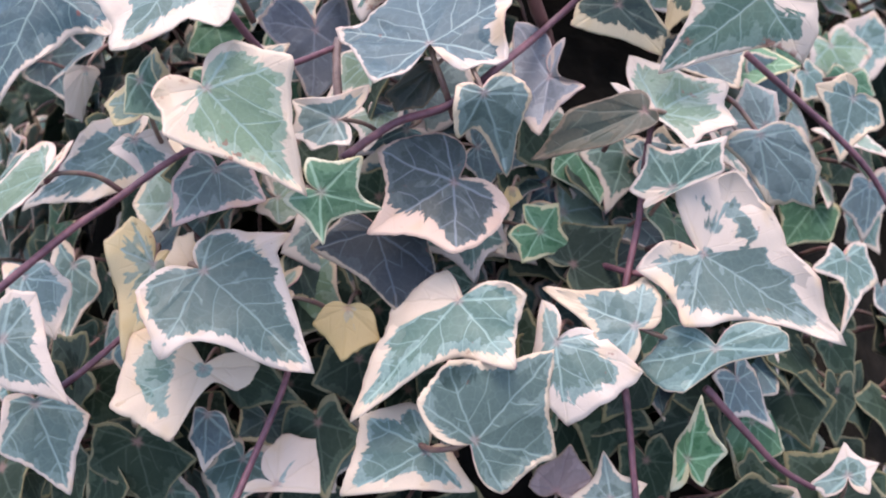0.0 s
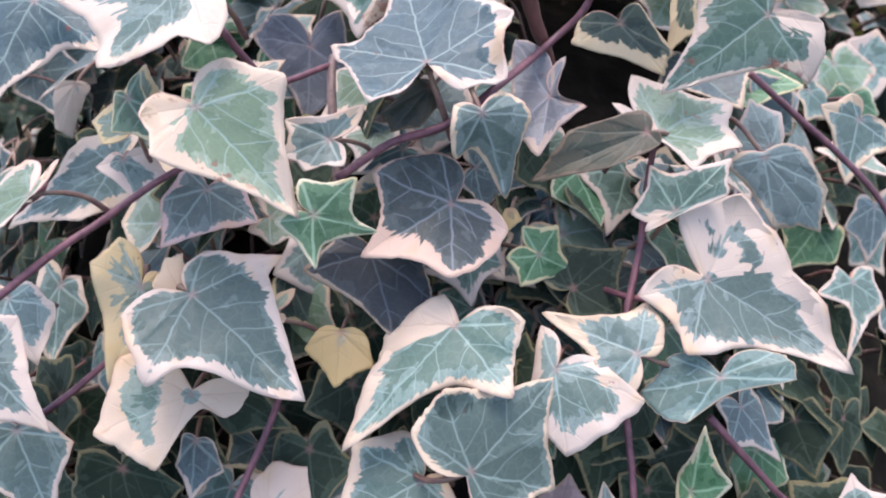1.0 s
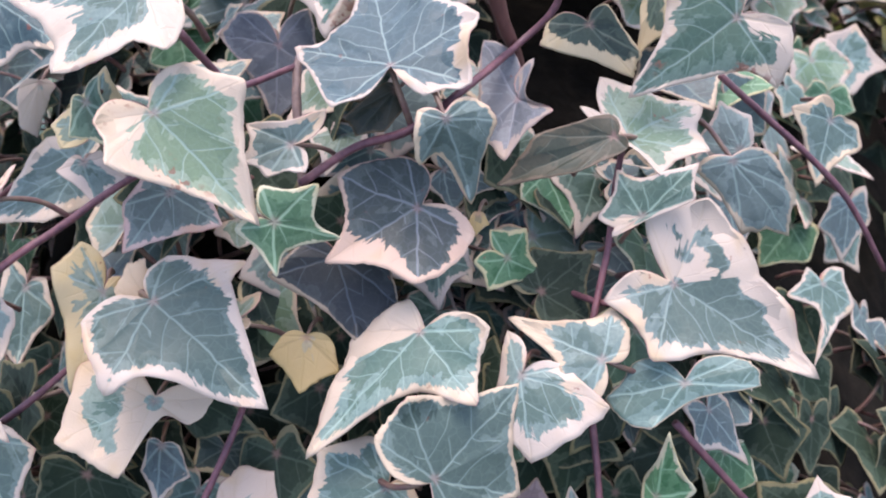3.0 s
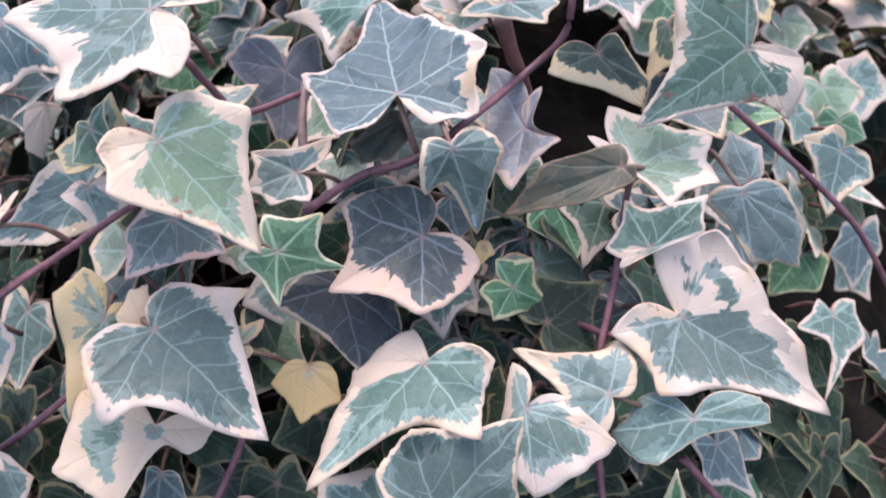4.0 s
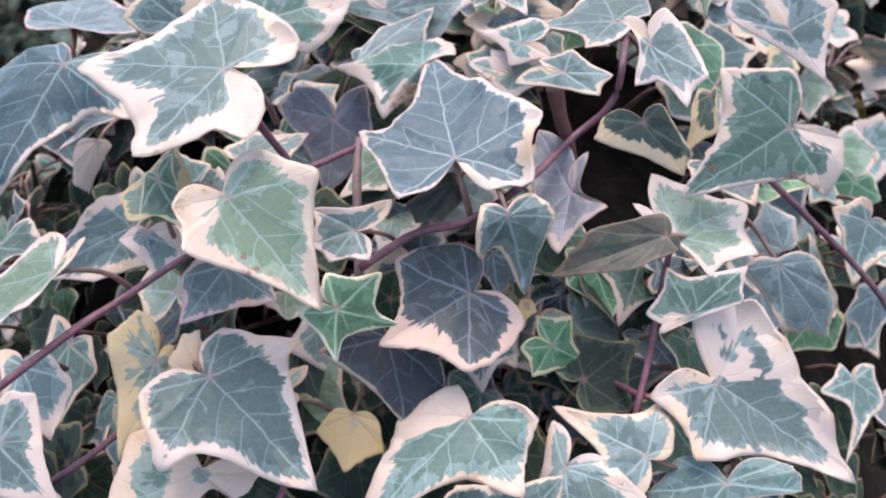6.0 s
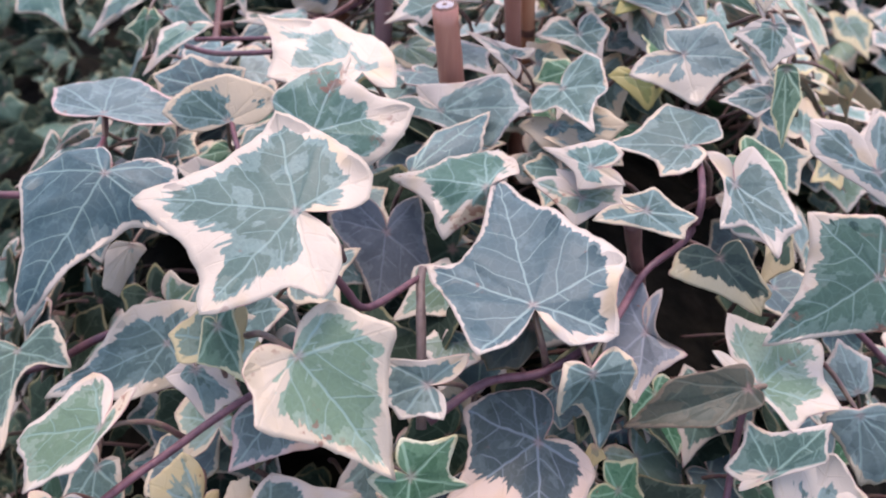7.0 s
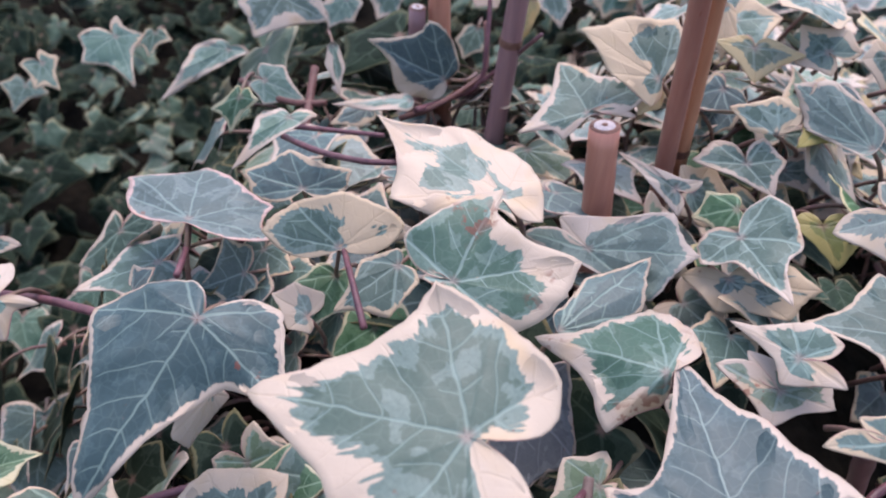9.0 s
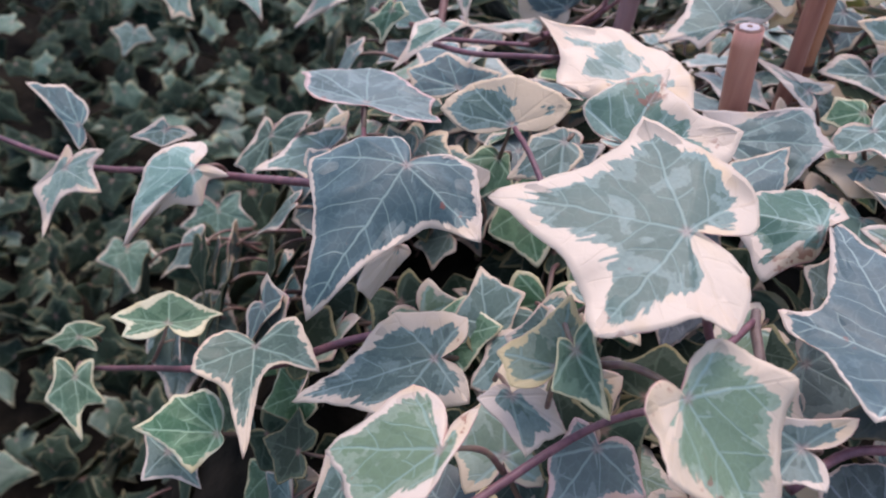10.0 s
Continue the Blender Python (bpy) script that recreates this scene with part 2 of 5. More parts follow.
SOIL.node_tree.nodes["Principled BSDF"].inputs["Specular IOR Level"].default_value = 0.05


# ---- making things ----
def part(name, mesh, material, parent, label=""):
    ob = new(name, mesh)
    if material and not mesh.materials:
        mesh.materials.append(material)
    ob.parent = parent
    return tagged(ob, label)


def thing(name, label, category, group="", place=(0, 0, 0)):
    ob = new(name)
    ob.empty_display_size = 0.02
    ob.location = place
    return tagged(ob, label, category, group)


def glide(points, steps):
    """A smooth line through a few points."""
    p = [Vector(q) for q in points]
    p = [2 * p[0] - p[1], *p, 2 * p[-1] - p[-2]]
    line = []
    for i in range(1, len(p) - 2):
        for k in range(steps):
            t = k / steps
            line.append(0.5 * (2 * p[i] + (p[i + 1] - p[i - 1]) * t + (2 * p[i - 1] - 5 * p[i] + 4 * p[i + 1] - p[i + 2]) * t * t + (3 * p[i] - p[i - 1] - 3 * p[i + 1] + p[i + 2]) * t**3))
    return [*line, p[-2]]


def tube(name, points, radii, sides=8, steps=6, rough=0.0):
    """A round stem along points; radii: at the start and the end."""
    line = glide(points, steps) if steps > 1 else [Vector(q) for q in points]
    verts, faces, up = [], [], Vector((0.31, 0.17, 0.93))
    for i, p in enumerate(line):
        d = (line[min(i + 1, len(line) - 1)] - line[max(i - 1, 0)]).normalized()
        u = d.cross(up).normalized()
        v = d.cross(u)
        r = radii[0] + (radii[1] - radii[0]) * i / (len(line) - 1)
        for k in range(sides):
            a = math.tau * k / sides
            rr = r * (1 + rough * noise.noise(p * 160 + Vector((math.cos(a), math.sin(a), 0))))
            verts.append(p + u * (rr * math.cos(a)) + v * (rr * math.sin(a)))
    for i in range(len(line) - 1):
        for k in range(sides):
            faces.append((i * sides + k, i * sides + (k + 1) % sides, (i + 1) * sides + (k + 1) % sides, (i + 1) * sides + k))
    faces += [tuple(reversed(range(sides))), tuple(len(verts) - sides + k for k in range(sides))]
    mesh = bpy.data.meshes.new(name)
    mesh.from_pydata(verts, [], faces)
    mesh.shade_smooth()
    mesh.update()
    return mesh


def bezier(p0, p1, p2, p3, steps):
    return [((1 - t) ** 3) * p0 + 3 * t * (1 - t) ** 2 * p1 + 3 * t * t * (1 - t) * p2 + t**3 * p3 for t in (k / steps for k in range(steps))]


def leaf_mesh(name, tip, r1, r2, l1, l2, margin, seed, deepness=0.3, steps=6, rings=(0.12, 0.28, 0.44, 0.6, 0.74, 0.85, 0.93, 1.0), thick=0.0003, gaps=(None,) * 4, base=(None, None)):
    """A five-lobed ivy leaf that lies in its own xy plane, the stalk's end at the origin and the tip along +y. Each lobe: length in
    mm, angle from the tip in degrees (right is plus), and how far its end stands up (mm). margin: width of the cream rim, cm.
    gaps: where the four gaps between the lobes end, length and angle; base: how round the two lobes beside the stalk are."""
    rnd = random.Random(seed)
    tips = [(l2[0], l2[1], l2[2]), (l1[0], l1[1], l1[2]), (tip[0], 0.0, tip[1]), (r1[0], r1[1], r1[2]), (r2[0], r2[1], r2[2])]
    ends = [np.array((math.sin(radians(a)) * r, math.cos(radians(a)) * r)) * 0.00101 for r, a, _ in tips]
    lift = [z * 0.001 for *_, z in tips]
    size = tip[0] * 0.001
    back = radians((360 + l2[1] + r2[1]) / 2)
    notch = np.array((math.sin(back), math.cos(back))) * size * 0.035
    outline, sector, height = [], [], []
    # the cream's width at l2, gap, l1, gap, tip, gap, r1, gap, r2
    if isinstance(margin, tuple):
        widths = margin if len(margin) == 9 else tuple((margin[k // 2] + margin[(k + 1) // 2]) / 2 for k in range(9))
    else:
        widths = tuple(margin * rnd.uniform(0.45, 1.6) for _ in range(9))
    rims = []

    def run(p, q, zp, zq, which, bulge, pull, turn, wp, wq):
        """One side of a lobe, from p to q."""
        d = q - p
        out = np.array((-d[1], d[0]))
        out = out if out @ (p + q) > 0 else -out
        c1 = p + d * 0.36 + out * bulge
        c2 = q - turn * np.linalg.norm(d) * pull if turn is not None else p + d * 0.7 + out * bulge * 0.7
        for k, w in enumerate(bezier(p, c1, c2, q, steps)):
            outline.append(w)
            sector.append(which)
            height.append(zp + (zq - zp) * k / steps)
            rims.append(wp + (wq - wp) * k / steps)

    for i in range(5):
        if i == 0:
            full = 0.30 + 0.1 * rnd.random()
            run(notch, ends[0], 0.0, lift[0], 0, full if base[0] is None else base[0], 0.0, None, 0.45 * widths[0], widths[0])
        if i < 4:
            a, b = ends[i], ends[i + 1]
            mid = (a + b) / 2
            gap = abs(math.atan2(a[0] * b[1] - a[1] * b[0], a @ b))
            dip = deepness[i] if isinstance(deepness, tuple) else deepness
            deep = ((0.02 + 0.17 * dip) if i in (1, 2) else (-0.03 + 0.17 * dip)) * min(gap, 1.4) * (0.8 + 0.4 * rnd.random())
            low = mid * (1 - deep)
            if gaps[i]:
                low = np.array((math.sin(radians(gaps[i][1])), math.cos(radians(gaps[i][1])))) * gaps[i][0] * 0.00101
            along = (b - a) / (np.linalg.norm(b - a) + 1e-9)
            zl = (lift[i] + lift[i + 1]) / 2 * 0.8
            run(a, low, lift[i], zl, i, 0.01 if i == 2 else 0.045, 0.30, along, widths[2 * i], widths[2 * i + 1])
            # mirrored: from the gap to the next lobe
            d = b - low
            out = np.array((-d[1], d[0]))
            out = out if out @ (low + b) > 0 else -out
            c1 = low + along * np.linalg.norm(d) * 0.30
            c2 = b - d * 0.36 + out * (0.01 if i == 1 else 0.045)
            for k, w in enumerate(bezier(low, c1, c2, b, steps)):
                outline.append(w)
                sector.append(i + 1)
                height.append(zl + (lift[i + 1] - zl) * k / steps)
                rims.append(widths[2 * i + 1] + (widths[2 * i + 2] - widths[2 * i + 1]) * k / steps)
        else:
            full = 0.30 + 0.1 * rnd.random()
            run(ends[4], notch, lift[4], 0.0, 4, full if base[1] is None else base[1], 0.0, None, widths[8], 0.45 * widths[8])
    pts = np.array(outline)
    soft = 0.08 * min(steps / 6, 1.3)
    pts = pts * (1 - 2 * soft) + (np.roll(pts, 1, 0) + np.roll(pts, -1, 0)) * soft
    n = len(pts)
    ragged = [1 + 0.03 * noise.noise(Vector((k * 3.3 / steps, seed * 3.1, 0.5))) + 0.02 * noise.noise(Vector((k * 10.2 / steps, seed * 1.7, 4.5))) for k in range(n)]
    pts = pts * np.array(ragged)[:, None]
    closed = np.r_[pts, pts[:1]]
    seg = np.diff(closed, axis=0)
    length2 = (seg**2).sum(1) + 1e-12
    ways = [e / (np.linalg.norm(e) + 1e-9) for e in ends]
    verts, rim, bed = [(0.0, 0.0, 0.0)], [0.0], []
    off = rnd.random() * 50

    def gap_to_edge(q):
        t = np.clip(((q - pts) * seg).sum(1) / length2, 0, 1)
        return np.sqrt((((pts + seg * t[:, None]) - q) ** 2).sum(1).min())

    rim[0] = gap_to_edge(np.zeros(2)) * 100
    for s in rings:
        for k in range(n):
            q = pts[k] * s
            w = ways[sector[k]]
            d = abs(w[0] * q[1] - w[1] * q[0])
            u = max(q @ w, 0)
            fold = 0.15 * d * (1 - s * 0.55)
            wave = noise.noise(Vector((q[0] * 55 + off, q[1] * 55, off))) * 0.09 * size * s * s
            wave += noise.noise(Vector((q[0] * 150 + off, q[1] * 150, off))) * 0.026 * size * s
            verts.append((q[0], q[1], height[k] * s**1.5 + fold + wave + 0.07 * u * max(0.0, 1 - s)))
            rim.append(gap_to_edge(q) * 100 if s < 1 else 0.0)
    top = len(verts)
    under = [0] + [i for i, s in enumerate(rings) if s in (rings[3], rings[-1])] if len(rings) > 4 else [0, len(rings) - 1]
    rows = under[1:] if len(rings) > 4 else [len(rings) - 1]
    verts.append((0, 0, -thick))
    rim.append(rim[0])
    for r in rows:
        for k in range(n):
            x, y, z = verts[1 + r * n + k]
            verts.append((x, y, z - thick))
            rim.append(rim[1 + r * n + k])
    faces, lobes = [], []
    for k in range(n):
        j = (k + 1) % n
        faces.append((0, 1 + j, 1 + k))
        lobes.append(sector[k])
        for r in range(len(rings) - 1):
            faces.append((1 + r * n + k, 1 + r * n + j, 1 + (r + 1) * n + j, 1 + (r + 1) * n + k))
            lobes.append(sector[k])
        faces.append((top, top + 1 + k, top + 1 + j))
        lobes.append(sector[k])
        for r in range(len(rows) - 1):
            faces.append((top + 1 + r * n + k, top + 1 + (r + 1) * n + k, top + 1 + (r + 1) * n + j, top + 1 + r * n + j))
            lobes.append(sector[k])
        last, edge = top + 1 + (len(rows) - 1) * n, 1 + (len(rings) - 1) * n
        faces.append((edge + k, edge + j, last + j, last + k))
        lobes.append(sector[k])
    spokes = np.repeat(np.arange(n), len(faces) // n).tolist()
    mesh = bpy.data.meshes.new(name)
    mesh.from_pydata(verts, [], faces)
    vein, margins, around = (mesh.uv_layers.new(name=key) for key in ("vein", "margin", "around"))
    lap = np.r_[0.0, np.cumsum(np.sqrt(length2))] * 100
    for poly, lobe, spoke in zip(mesh.polygons, lobes, spokes):
        w = ways[lobe]
        for corner in poly.loop_indices:
            i = mesh.loops[corner].vertex_index
            x, y, _ = verts[i]
            vein.data[corner].uv = ((x * w[0] + y * w[1]) * 100, (x * w[1] - y * w[0]) * 100)
            k = spoke if i in (0, top) else (i - 1 if i < top else i - top - 1) % n
            margins.data[corner].uv = (rim[i], rims[k])
            k = n if k == 0 and spoke == n - 1 else k
            around.data[corner].uv = (lap[k], 0.0)
    mesh.shade_smooth()
    # the cut edge is flat, so that the blade does not look padded
    per = len(faces) // n
    flat = np.ones(len(faces), bool)
    flat[per - 1 :: per] = False
    mesh.polygons.foreach_set("use_smooth", flat)
    mesh.update()
    return mesh


BASES = []
COUNT = [0]


def leaf(vine, look_of, m, tip, r1, r2, l1, l2, margin, label="", deepness=0.3, stalk=0.6, gaps=(None,) * 4, base=(None, None)):
    """One leaf of a vine, with its stalk."""
    COUNT[0] += 1
    mesh = leaf_mesh("leaf", tip, r1, r2, l1, l2, margin, COUNT[0], deepness, 8, gaps=gaps, base=base)
    ob = part("leaf", mesh, LEAF[look_of], vine, label)
    ob.matrix_basis = m
    BASES.append((m.translation.copy(), m.to_3x3() @ Vector((0, 0, 1))))
    size = tip[0] * 0.001
    rnd = random.Random(COUNT[0] + 500)
    side = rnd.uniform(-0.25, 0.25)
    reach = min(size * stalk + 0.008, 0.021)
    stem = tube("petiole", [(0, 0.001, -0.0006), (side * reach * 0.25, -0.25 * reach, -0.25 * reach), (side * reach * 0.7, -0.5 * reach, -0.7 * reach), (side * reach, -0.55 * reach, -1.3 * reach)], (0.0006 + size * 0.006, 0.0009 + size * 0.008), 6, 4)
    part("petiole", stem, PETIOLE, ob, "reddish green leaf stalk")
    return ob



# ---- bamboo canes ----
def cane(material, foot, top, radius, label, joints=(), cut=True):
    """A round bamboo cane with swollen joints and a cut end."""
    ob = thing("bamboo_cane", label, "cane", "canes in the ivy", foot)
    a, b = Vector(foot), Vector(top)
    d = b - a
    line = [d * t for t in (0, 0.25, 0.5, 0.75, 1.0)]
    part("shaft", tube("shaft", line, (radius * 1.04, radius), 20, 4, 0.05), material, ob)
    for t in joints:
        c = d * t
        u = d.normalized()
        rings = [(-0.0022, 1.02), (-0.0009, 1.13), (0.0, 1.05), (0.0008, 1.12), (0.002, 1.01)]
        mesh = bpy.data.meshes.new("joint")
        x = u.cross(Vector((0.2, 1, 0.1))).normalized()
        y = u.cross(x)
        vs = [c + u * h + (x * math.cos(k * math.tau / 20) + y * math.sin(k * math.tau / 20)) * radius * 1.02 * w for h, w in rings for k in range(20)]
        mesh.from_pydata(vs, [], [(r * 20 + k, r * 20 + (k + 1) % 20, (r + 1) * 20 + (k + 1) % 20, (r + 1) * 20 + k) for r in range(4) for k in range(20)])
        mesh.shade_smooth()
        part("joint", mesh, NODE, ob)
    if cut:
        u = d.normalized()
        rim = [d - u * 0.0008, d + u * 0.0006, d + u * 0.0003]
        part("cut_end", tube("cut_end", rim, (radius * 0.97, radius * 0.9), 20, 1), NODE, ob, "dark sawn rim of the cane")
        part("pith", tube("pith", [d, d + u * 0.0009], (radius * 0.72, radius * 0.66), 16, 1), PITH, ob, "pale sawn pith")
        part("hollow", tube("hollow", [d, d + u * 0.0012], (radius * 0.22, radius * 0.2), 12, 1), NODE, ob, "small dark hollow")
    return ob


cane(CANE, (-0.038, 0.417, 0.505), (-0.0518, 0.4214, 0.6366), 0.0062, "short brown bamboo cane sawn off above the ivy", (0.35,))
cane(CANE_TALL, (-0.006, 0.4703, 0.4897), (-0.0325, 0.4283, 0.7797), 0.0042, "tall brown bamboo cane standing in the ivy", (0.30, 0.72), False)
cane(CANE_PALE, (0.0016, 0.4795, 0.4895), (-0.0237, 0.439, 0.7795), 0.0038, "thinner tan bamboo cane leaning on a taller one", (0.4,), False)
cane(CANE_OLD, (-0.0965, 0.5322, 0.4598), (-0.0815, 0.5262, 0.7798), 0.0053, "weathered purplish bamboo cane among the leaves", (0.5,), False)
cane(CANE, (-0.1222, 0.591, 0.5048), (-0.1335, 0.567, 0.6733), 0.0062, "brown bamboo cane half hidden behind ivy leaves", (0.45,), False)
cane(CANE_OLD, (-0.1400, 0.573, 0.46), (-0.1413, 0.570, 0.616), 0.0048, "short purplish cane sawn off behind the leaves", (0.6,))


# ---- ivy vines: stems and leaves that can be told apart ----
vine = thing("ivy_vine", "trailing ivy vine with large cream-margined green leaves", "ivy", "ivy vines")
part("stem", tube("stem", [(-0.185, 0.170, 0.560), (-0.150, 0.205, 0.571), (-0.137, 0.218, 0.573), (-0.116, 0.236, 0.578), (-0.100, 0.248, 0.578), (-0.078, 0.262, 0.572)], (0.0015, 0.0012), 10, 6, 0.12), STEM, vine, "purple-brown woody stem")
part("stem", tube("stem", [(-0.086, 0.256, 0.625), (-0.081, 0.261, 0.608), (-0.074, 0.263, 0.598), (-0.057, 0.288, 0.590)], (0.0015, 0.0012), 10, 6, 0.12), STEM, vine, "purple-brown woody stem")
leaf(vine, "pale", pose(-0.0950, 0.2636, 0.6388, 0.6, -15.2, 82.0), (56.7, -4.3), (43.1, 66, -0.3), (29.6, 131, -3.9), (43.6, -65, -1.1), (32.2, -119, -2.0), (1.3, 0.65, 0.4, 1.0, 0.5, 0.55, 0.6, 0.3, 0.6), "green ivy leaf with a broad cream margin", (0.9, 1.2, 0.1, -0.3), gaps=((28.0, -103), (33.9, -37), (34.6, 47), (34.2, 90)), base=(0.45, 0.47))
leaf(vine, "mid", pose(-0.0914, 0.2279, 0.6120, -44.8, 4.3, -129.0), (49.0, 2.8), (26.6, 77, 11.0), (19.0, 114, 4.0), (27.3, -68, 10.1), (19.9, -111, 2.1), (0.2, 0.35, 0.4, 0.25, 0.3, 0.3, 0.7, 0.9, 1.1), "yellowish green ivy leaf with rusty flecks and cream margin", 0.1, gaps=((22.1, -86), (29.2, -24), (27.7, 25), (20.2, 89)), base=(0.34, 0.44))
leaf(vine, "green", pose(-0.1041, 0.2013, 0.5529, -26.6, 4.0, -129.1), (56.0, -3.0), (35.4, 68, -1.1), (24.1, 119, -2.0), (34.1, -70, 4.4), (23.9, -129, -12.9), (0.2, 0.5, 0.9, 0.4, 0.25, 0.35, 0.5, 0.3, 0.3), "green ivy leaf with a thin cream margin", 0.15, gaps=((24.0, -91), (26.5, -56), (27.6, 46), (27.8, 87)), base=(0.34, 0.4))
leaf(vine, "yellow", pose(-0.1230, 0.2482, 0.5949, 33.1, -1.1, -6.8), (23.0, 0.0), (13.3, 37, 0.0), (9.4, 109, -0.0), (18.2, -87, 0.0), (14.6, -127, 0.0), 0.3, "yellowing cream ivy leaf", 0.3)
leaf(vine, "young", pose(-0.1199, 0.2430, 0.6081, -27.4, 21.5, -154.6), (21.7, -0.0), (13.3, 56, -0.0), (5.8, 152, 0.0), (8.5, -32, -0.0), (10.5, -123, 0.0), 0.08, "fresh bright green young ivy leaf", 0.55)
leaf(vine, "pale", pose(-0.1343, 0.2492, 0.5784, -28.8, 12.1, -163.7), (19.1, -0.0), (10.9, 97, 0.0), (5.6, 141, 0.0), (19.8, -44, 0.0), (12.2, -78, -0.0), 0.4, "green ivy leaf with a broad cream margin", 0.3)
leaf(vine, "rose", pose(-0.1052, 0.2450, 0.5649, -21.0, -33.0, 158.2), (28.4, -0.0), (17.3, 38, -0.0), (11.9, 100, 0.0), (22.9, -92, 0.0), (13.5, -137, -0.0), 0.25, "dusty green ivy leaf with a pink margin", 0.3)

vine = thing("ivy_vine", "ivy vine with dark and cream-edged leaves on a purple stem", "ivy", "ivy vines")
part("stem", tube("stem", [(-0.052, 0.232, 0.576), (-0.033, 0.246, 0.580), (-0.012, 0.248, 0.585), (0.009, 0.261, 0.593), (0.029, 0.297, 0.587), (0.045, 0.306, 0.598), (0.050, 0.319, 0.613), (0.067, 0.410, 0.593)], (0.0016, 0.0014), 10, 6, 0.12), STEM, vine, "purple-brown woody stem")
part("stem", tube("stem", [(0.026, 0.248, 0.519), (0.033, 0.247, 0.508), (0.044, 0.234, 0.511), (0.054, 0.219, 0.520), (0.067, 0.216, 0.520)], (0.0015, 0.0012), 10, 6, 0.12), STEM, vine, "purple-brown woody stem")
part("stem", tube("stem", [(-0.106, 0.128, 0.484), (-0.096, 0.163, 0.488), (-0.084, 0.188, 0.502), (-0.084, 0.208, 0.502)], (0.0015, 0.0012), 10, 6, 0.12), STEM, vine, "purple-brown woody stem")
part("stem", tube("stem", [(-0.0565, 0.291, 0.5915), (-0.057, 0.284, 0.589), (-0.056, 0.266, 0.582), (-0.055, 0.242, 0.558)], (0.0017, 0.0019), 10, 6, 0.12), STEM_BROWN, vine, "brown woody stem")
part("stem", tube("stem", [(0.0205, 0.2985, 0.610), (0.0239, 0.2998, 0.5956), (0.0275, 0.3018, 0.5844), (0.031, 0.303, 0.572)], (0.0034, 0.0022), 12, 6, 0.15), STEM_RED, vine, "thick reddish brown stem base")
leaf(vine, "pale", pose(0.0812, 0.2184, 0.5286, -34.5, 22.3, -126.9), (66.4, 3.2), (31.9, 84, 9.9), (28.6, 134, 1.2), (35.3, -99, 4.8), (31.9, -147, 4.7), (1.3, 1.1, 1.4, 1.25, 0.4, 0.35, 0.55, 0.6, 0.6), "green ivy leaf with a broad cream margin", 0.15, gaps=((28.7, -123), (36.7, -39), (29.5, 29), (24.6, 102)), base=(0.08, 0.44))
leaf(vine, "teal", pose(-0.0180, 0.2607, 0.6035, 3.0, -7.3, 8.5), (69.3, -0.9), (37.5, 73, 5.8), (29.8, 118, -5.4), (41.7, -53, 0.6), (29.1, -132, 3.1), (0.12, 0.08, 0.15, 0.12, 0.15, 0.3, 0.5, 0.5, 0.35), "large dark blue-green ivy leaf with pale veins", 0.35, gaps=((31.3, -71), (32.1, -37), (41.9, 28), (27.9, 96)), base=(0.22, 0.51))
leaf(vine, "dark", pose(-0.0127, 0.2406, 0.5541, -6.2, -36.9, 128.2), (41.9, 2.1), (32.2, 49, 5.5), (19.1, 111, 3.8), (30.6, -53, 11.9), (23.4, -123, 3.8), (0.35, 0.4, 0.2, 1.0, 0.7, 0.15, 0.15, 0.04, 0.04), "old purplish dark ivy leaf", 1.0, gaps=((25.5, -87), (28.8, -21), (27.6, 19), (24.8, 72)), base=(0.35, 0.53))
leaf(vine, "young", pose(-0.0567, 0.2083, 0.5800, -43.7, 40.8, -111.4), (26.0, -5.6), (17.9, 75, 0.3), (11.9, 154, -6.3), (19.6, -54, -0.7), (12.8, -124, 0.3), 0.1, "fresh bright green young ivy leaf", 1.6, gaps=((11.4, -81), (14.0, -17), (10.6, 51), (10.6, 102)))
leaf(vine, "green", pose(0.0009, 0.2379, 0.5957, -68.4, 6.1, -151.4), (36.7, -7.5), (18.3, 47, -3.9), (8.6, 127, -4.5), (21.5, -61, -3.7), (14.4, -90, -8.4), 0.12, "green ivy leaf with a thin cream margin", 2.0, gaps=((17.8, -77), (20.1, -34), (13.3, 24), (13.0, 79)), base=(0.28, 0.31))
leaf(vine, "pale", pose(-0.0135, 0.2015, 0.5285, -23.1, -5.3, 133.8), (60.0, 1.3), (27.0, 55, -2.5), (13.6, 120, 3.5), (35.3, -79, 0.4), (26.2, -130, 0.4), (0.15, 0.15, 0.3, 0.25, 0.25, 0.7, 2.0, 2.0, 2.0), "green ivy leaf with a broad cream margin", 0.2, gaps=((24.0, -105), (22.6, -37), (33.3, 25), (18.0, 78)), base=(0.39, 0.11))
leaf(vine, "young", pose(0.0204, 0.2397, 0.5258, -44.9, 29.2, -116.1), (20.9, -1.0), (15.6, 101, -0.9), (15.8, 152, 2.1), (15.3, -74, -0.0), (13.3, -146, 0.0), 0.12, "fresh bright green young ivy leaf", 1.6, gaps=((10.9, -108), (11.3, -34), (10.5, 40), (12.9, 126)))
leaf(vine, "green", pose(-0.0525, 0.2362, 0.5901, -16.5, -33.5, 111.5), (18.1, 2.5), (17.0, 46, 2.5), (17.1, 161, 3.5), (14.2, -36, 2.5), (12.7, -99, 3.5), 0.22, "green ivy leaf with a thin cream margin", 0.9)
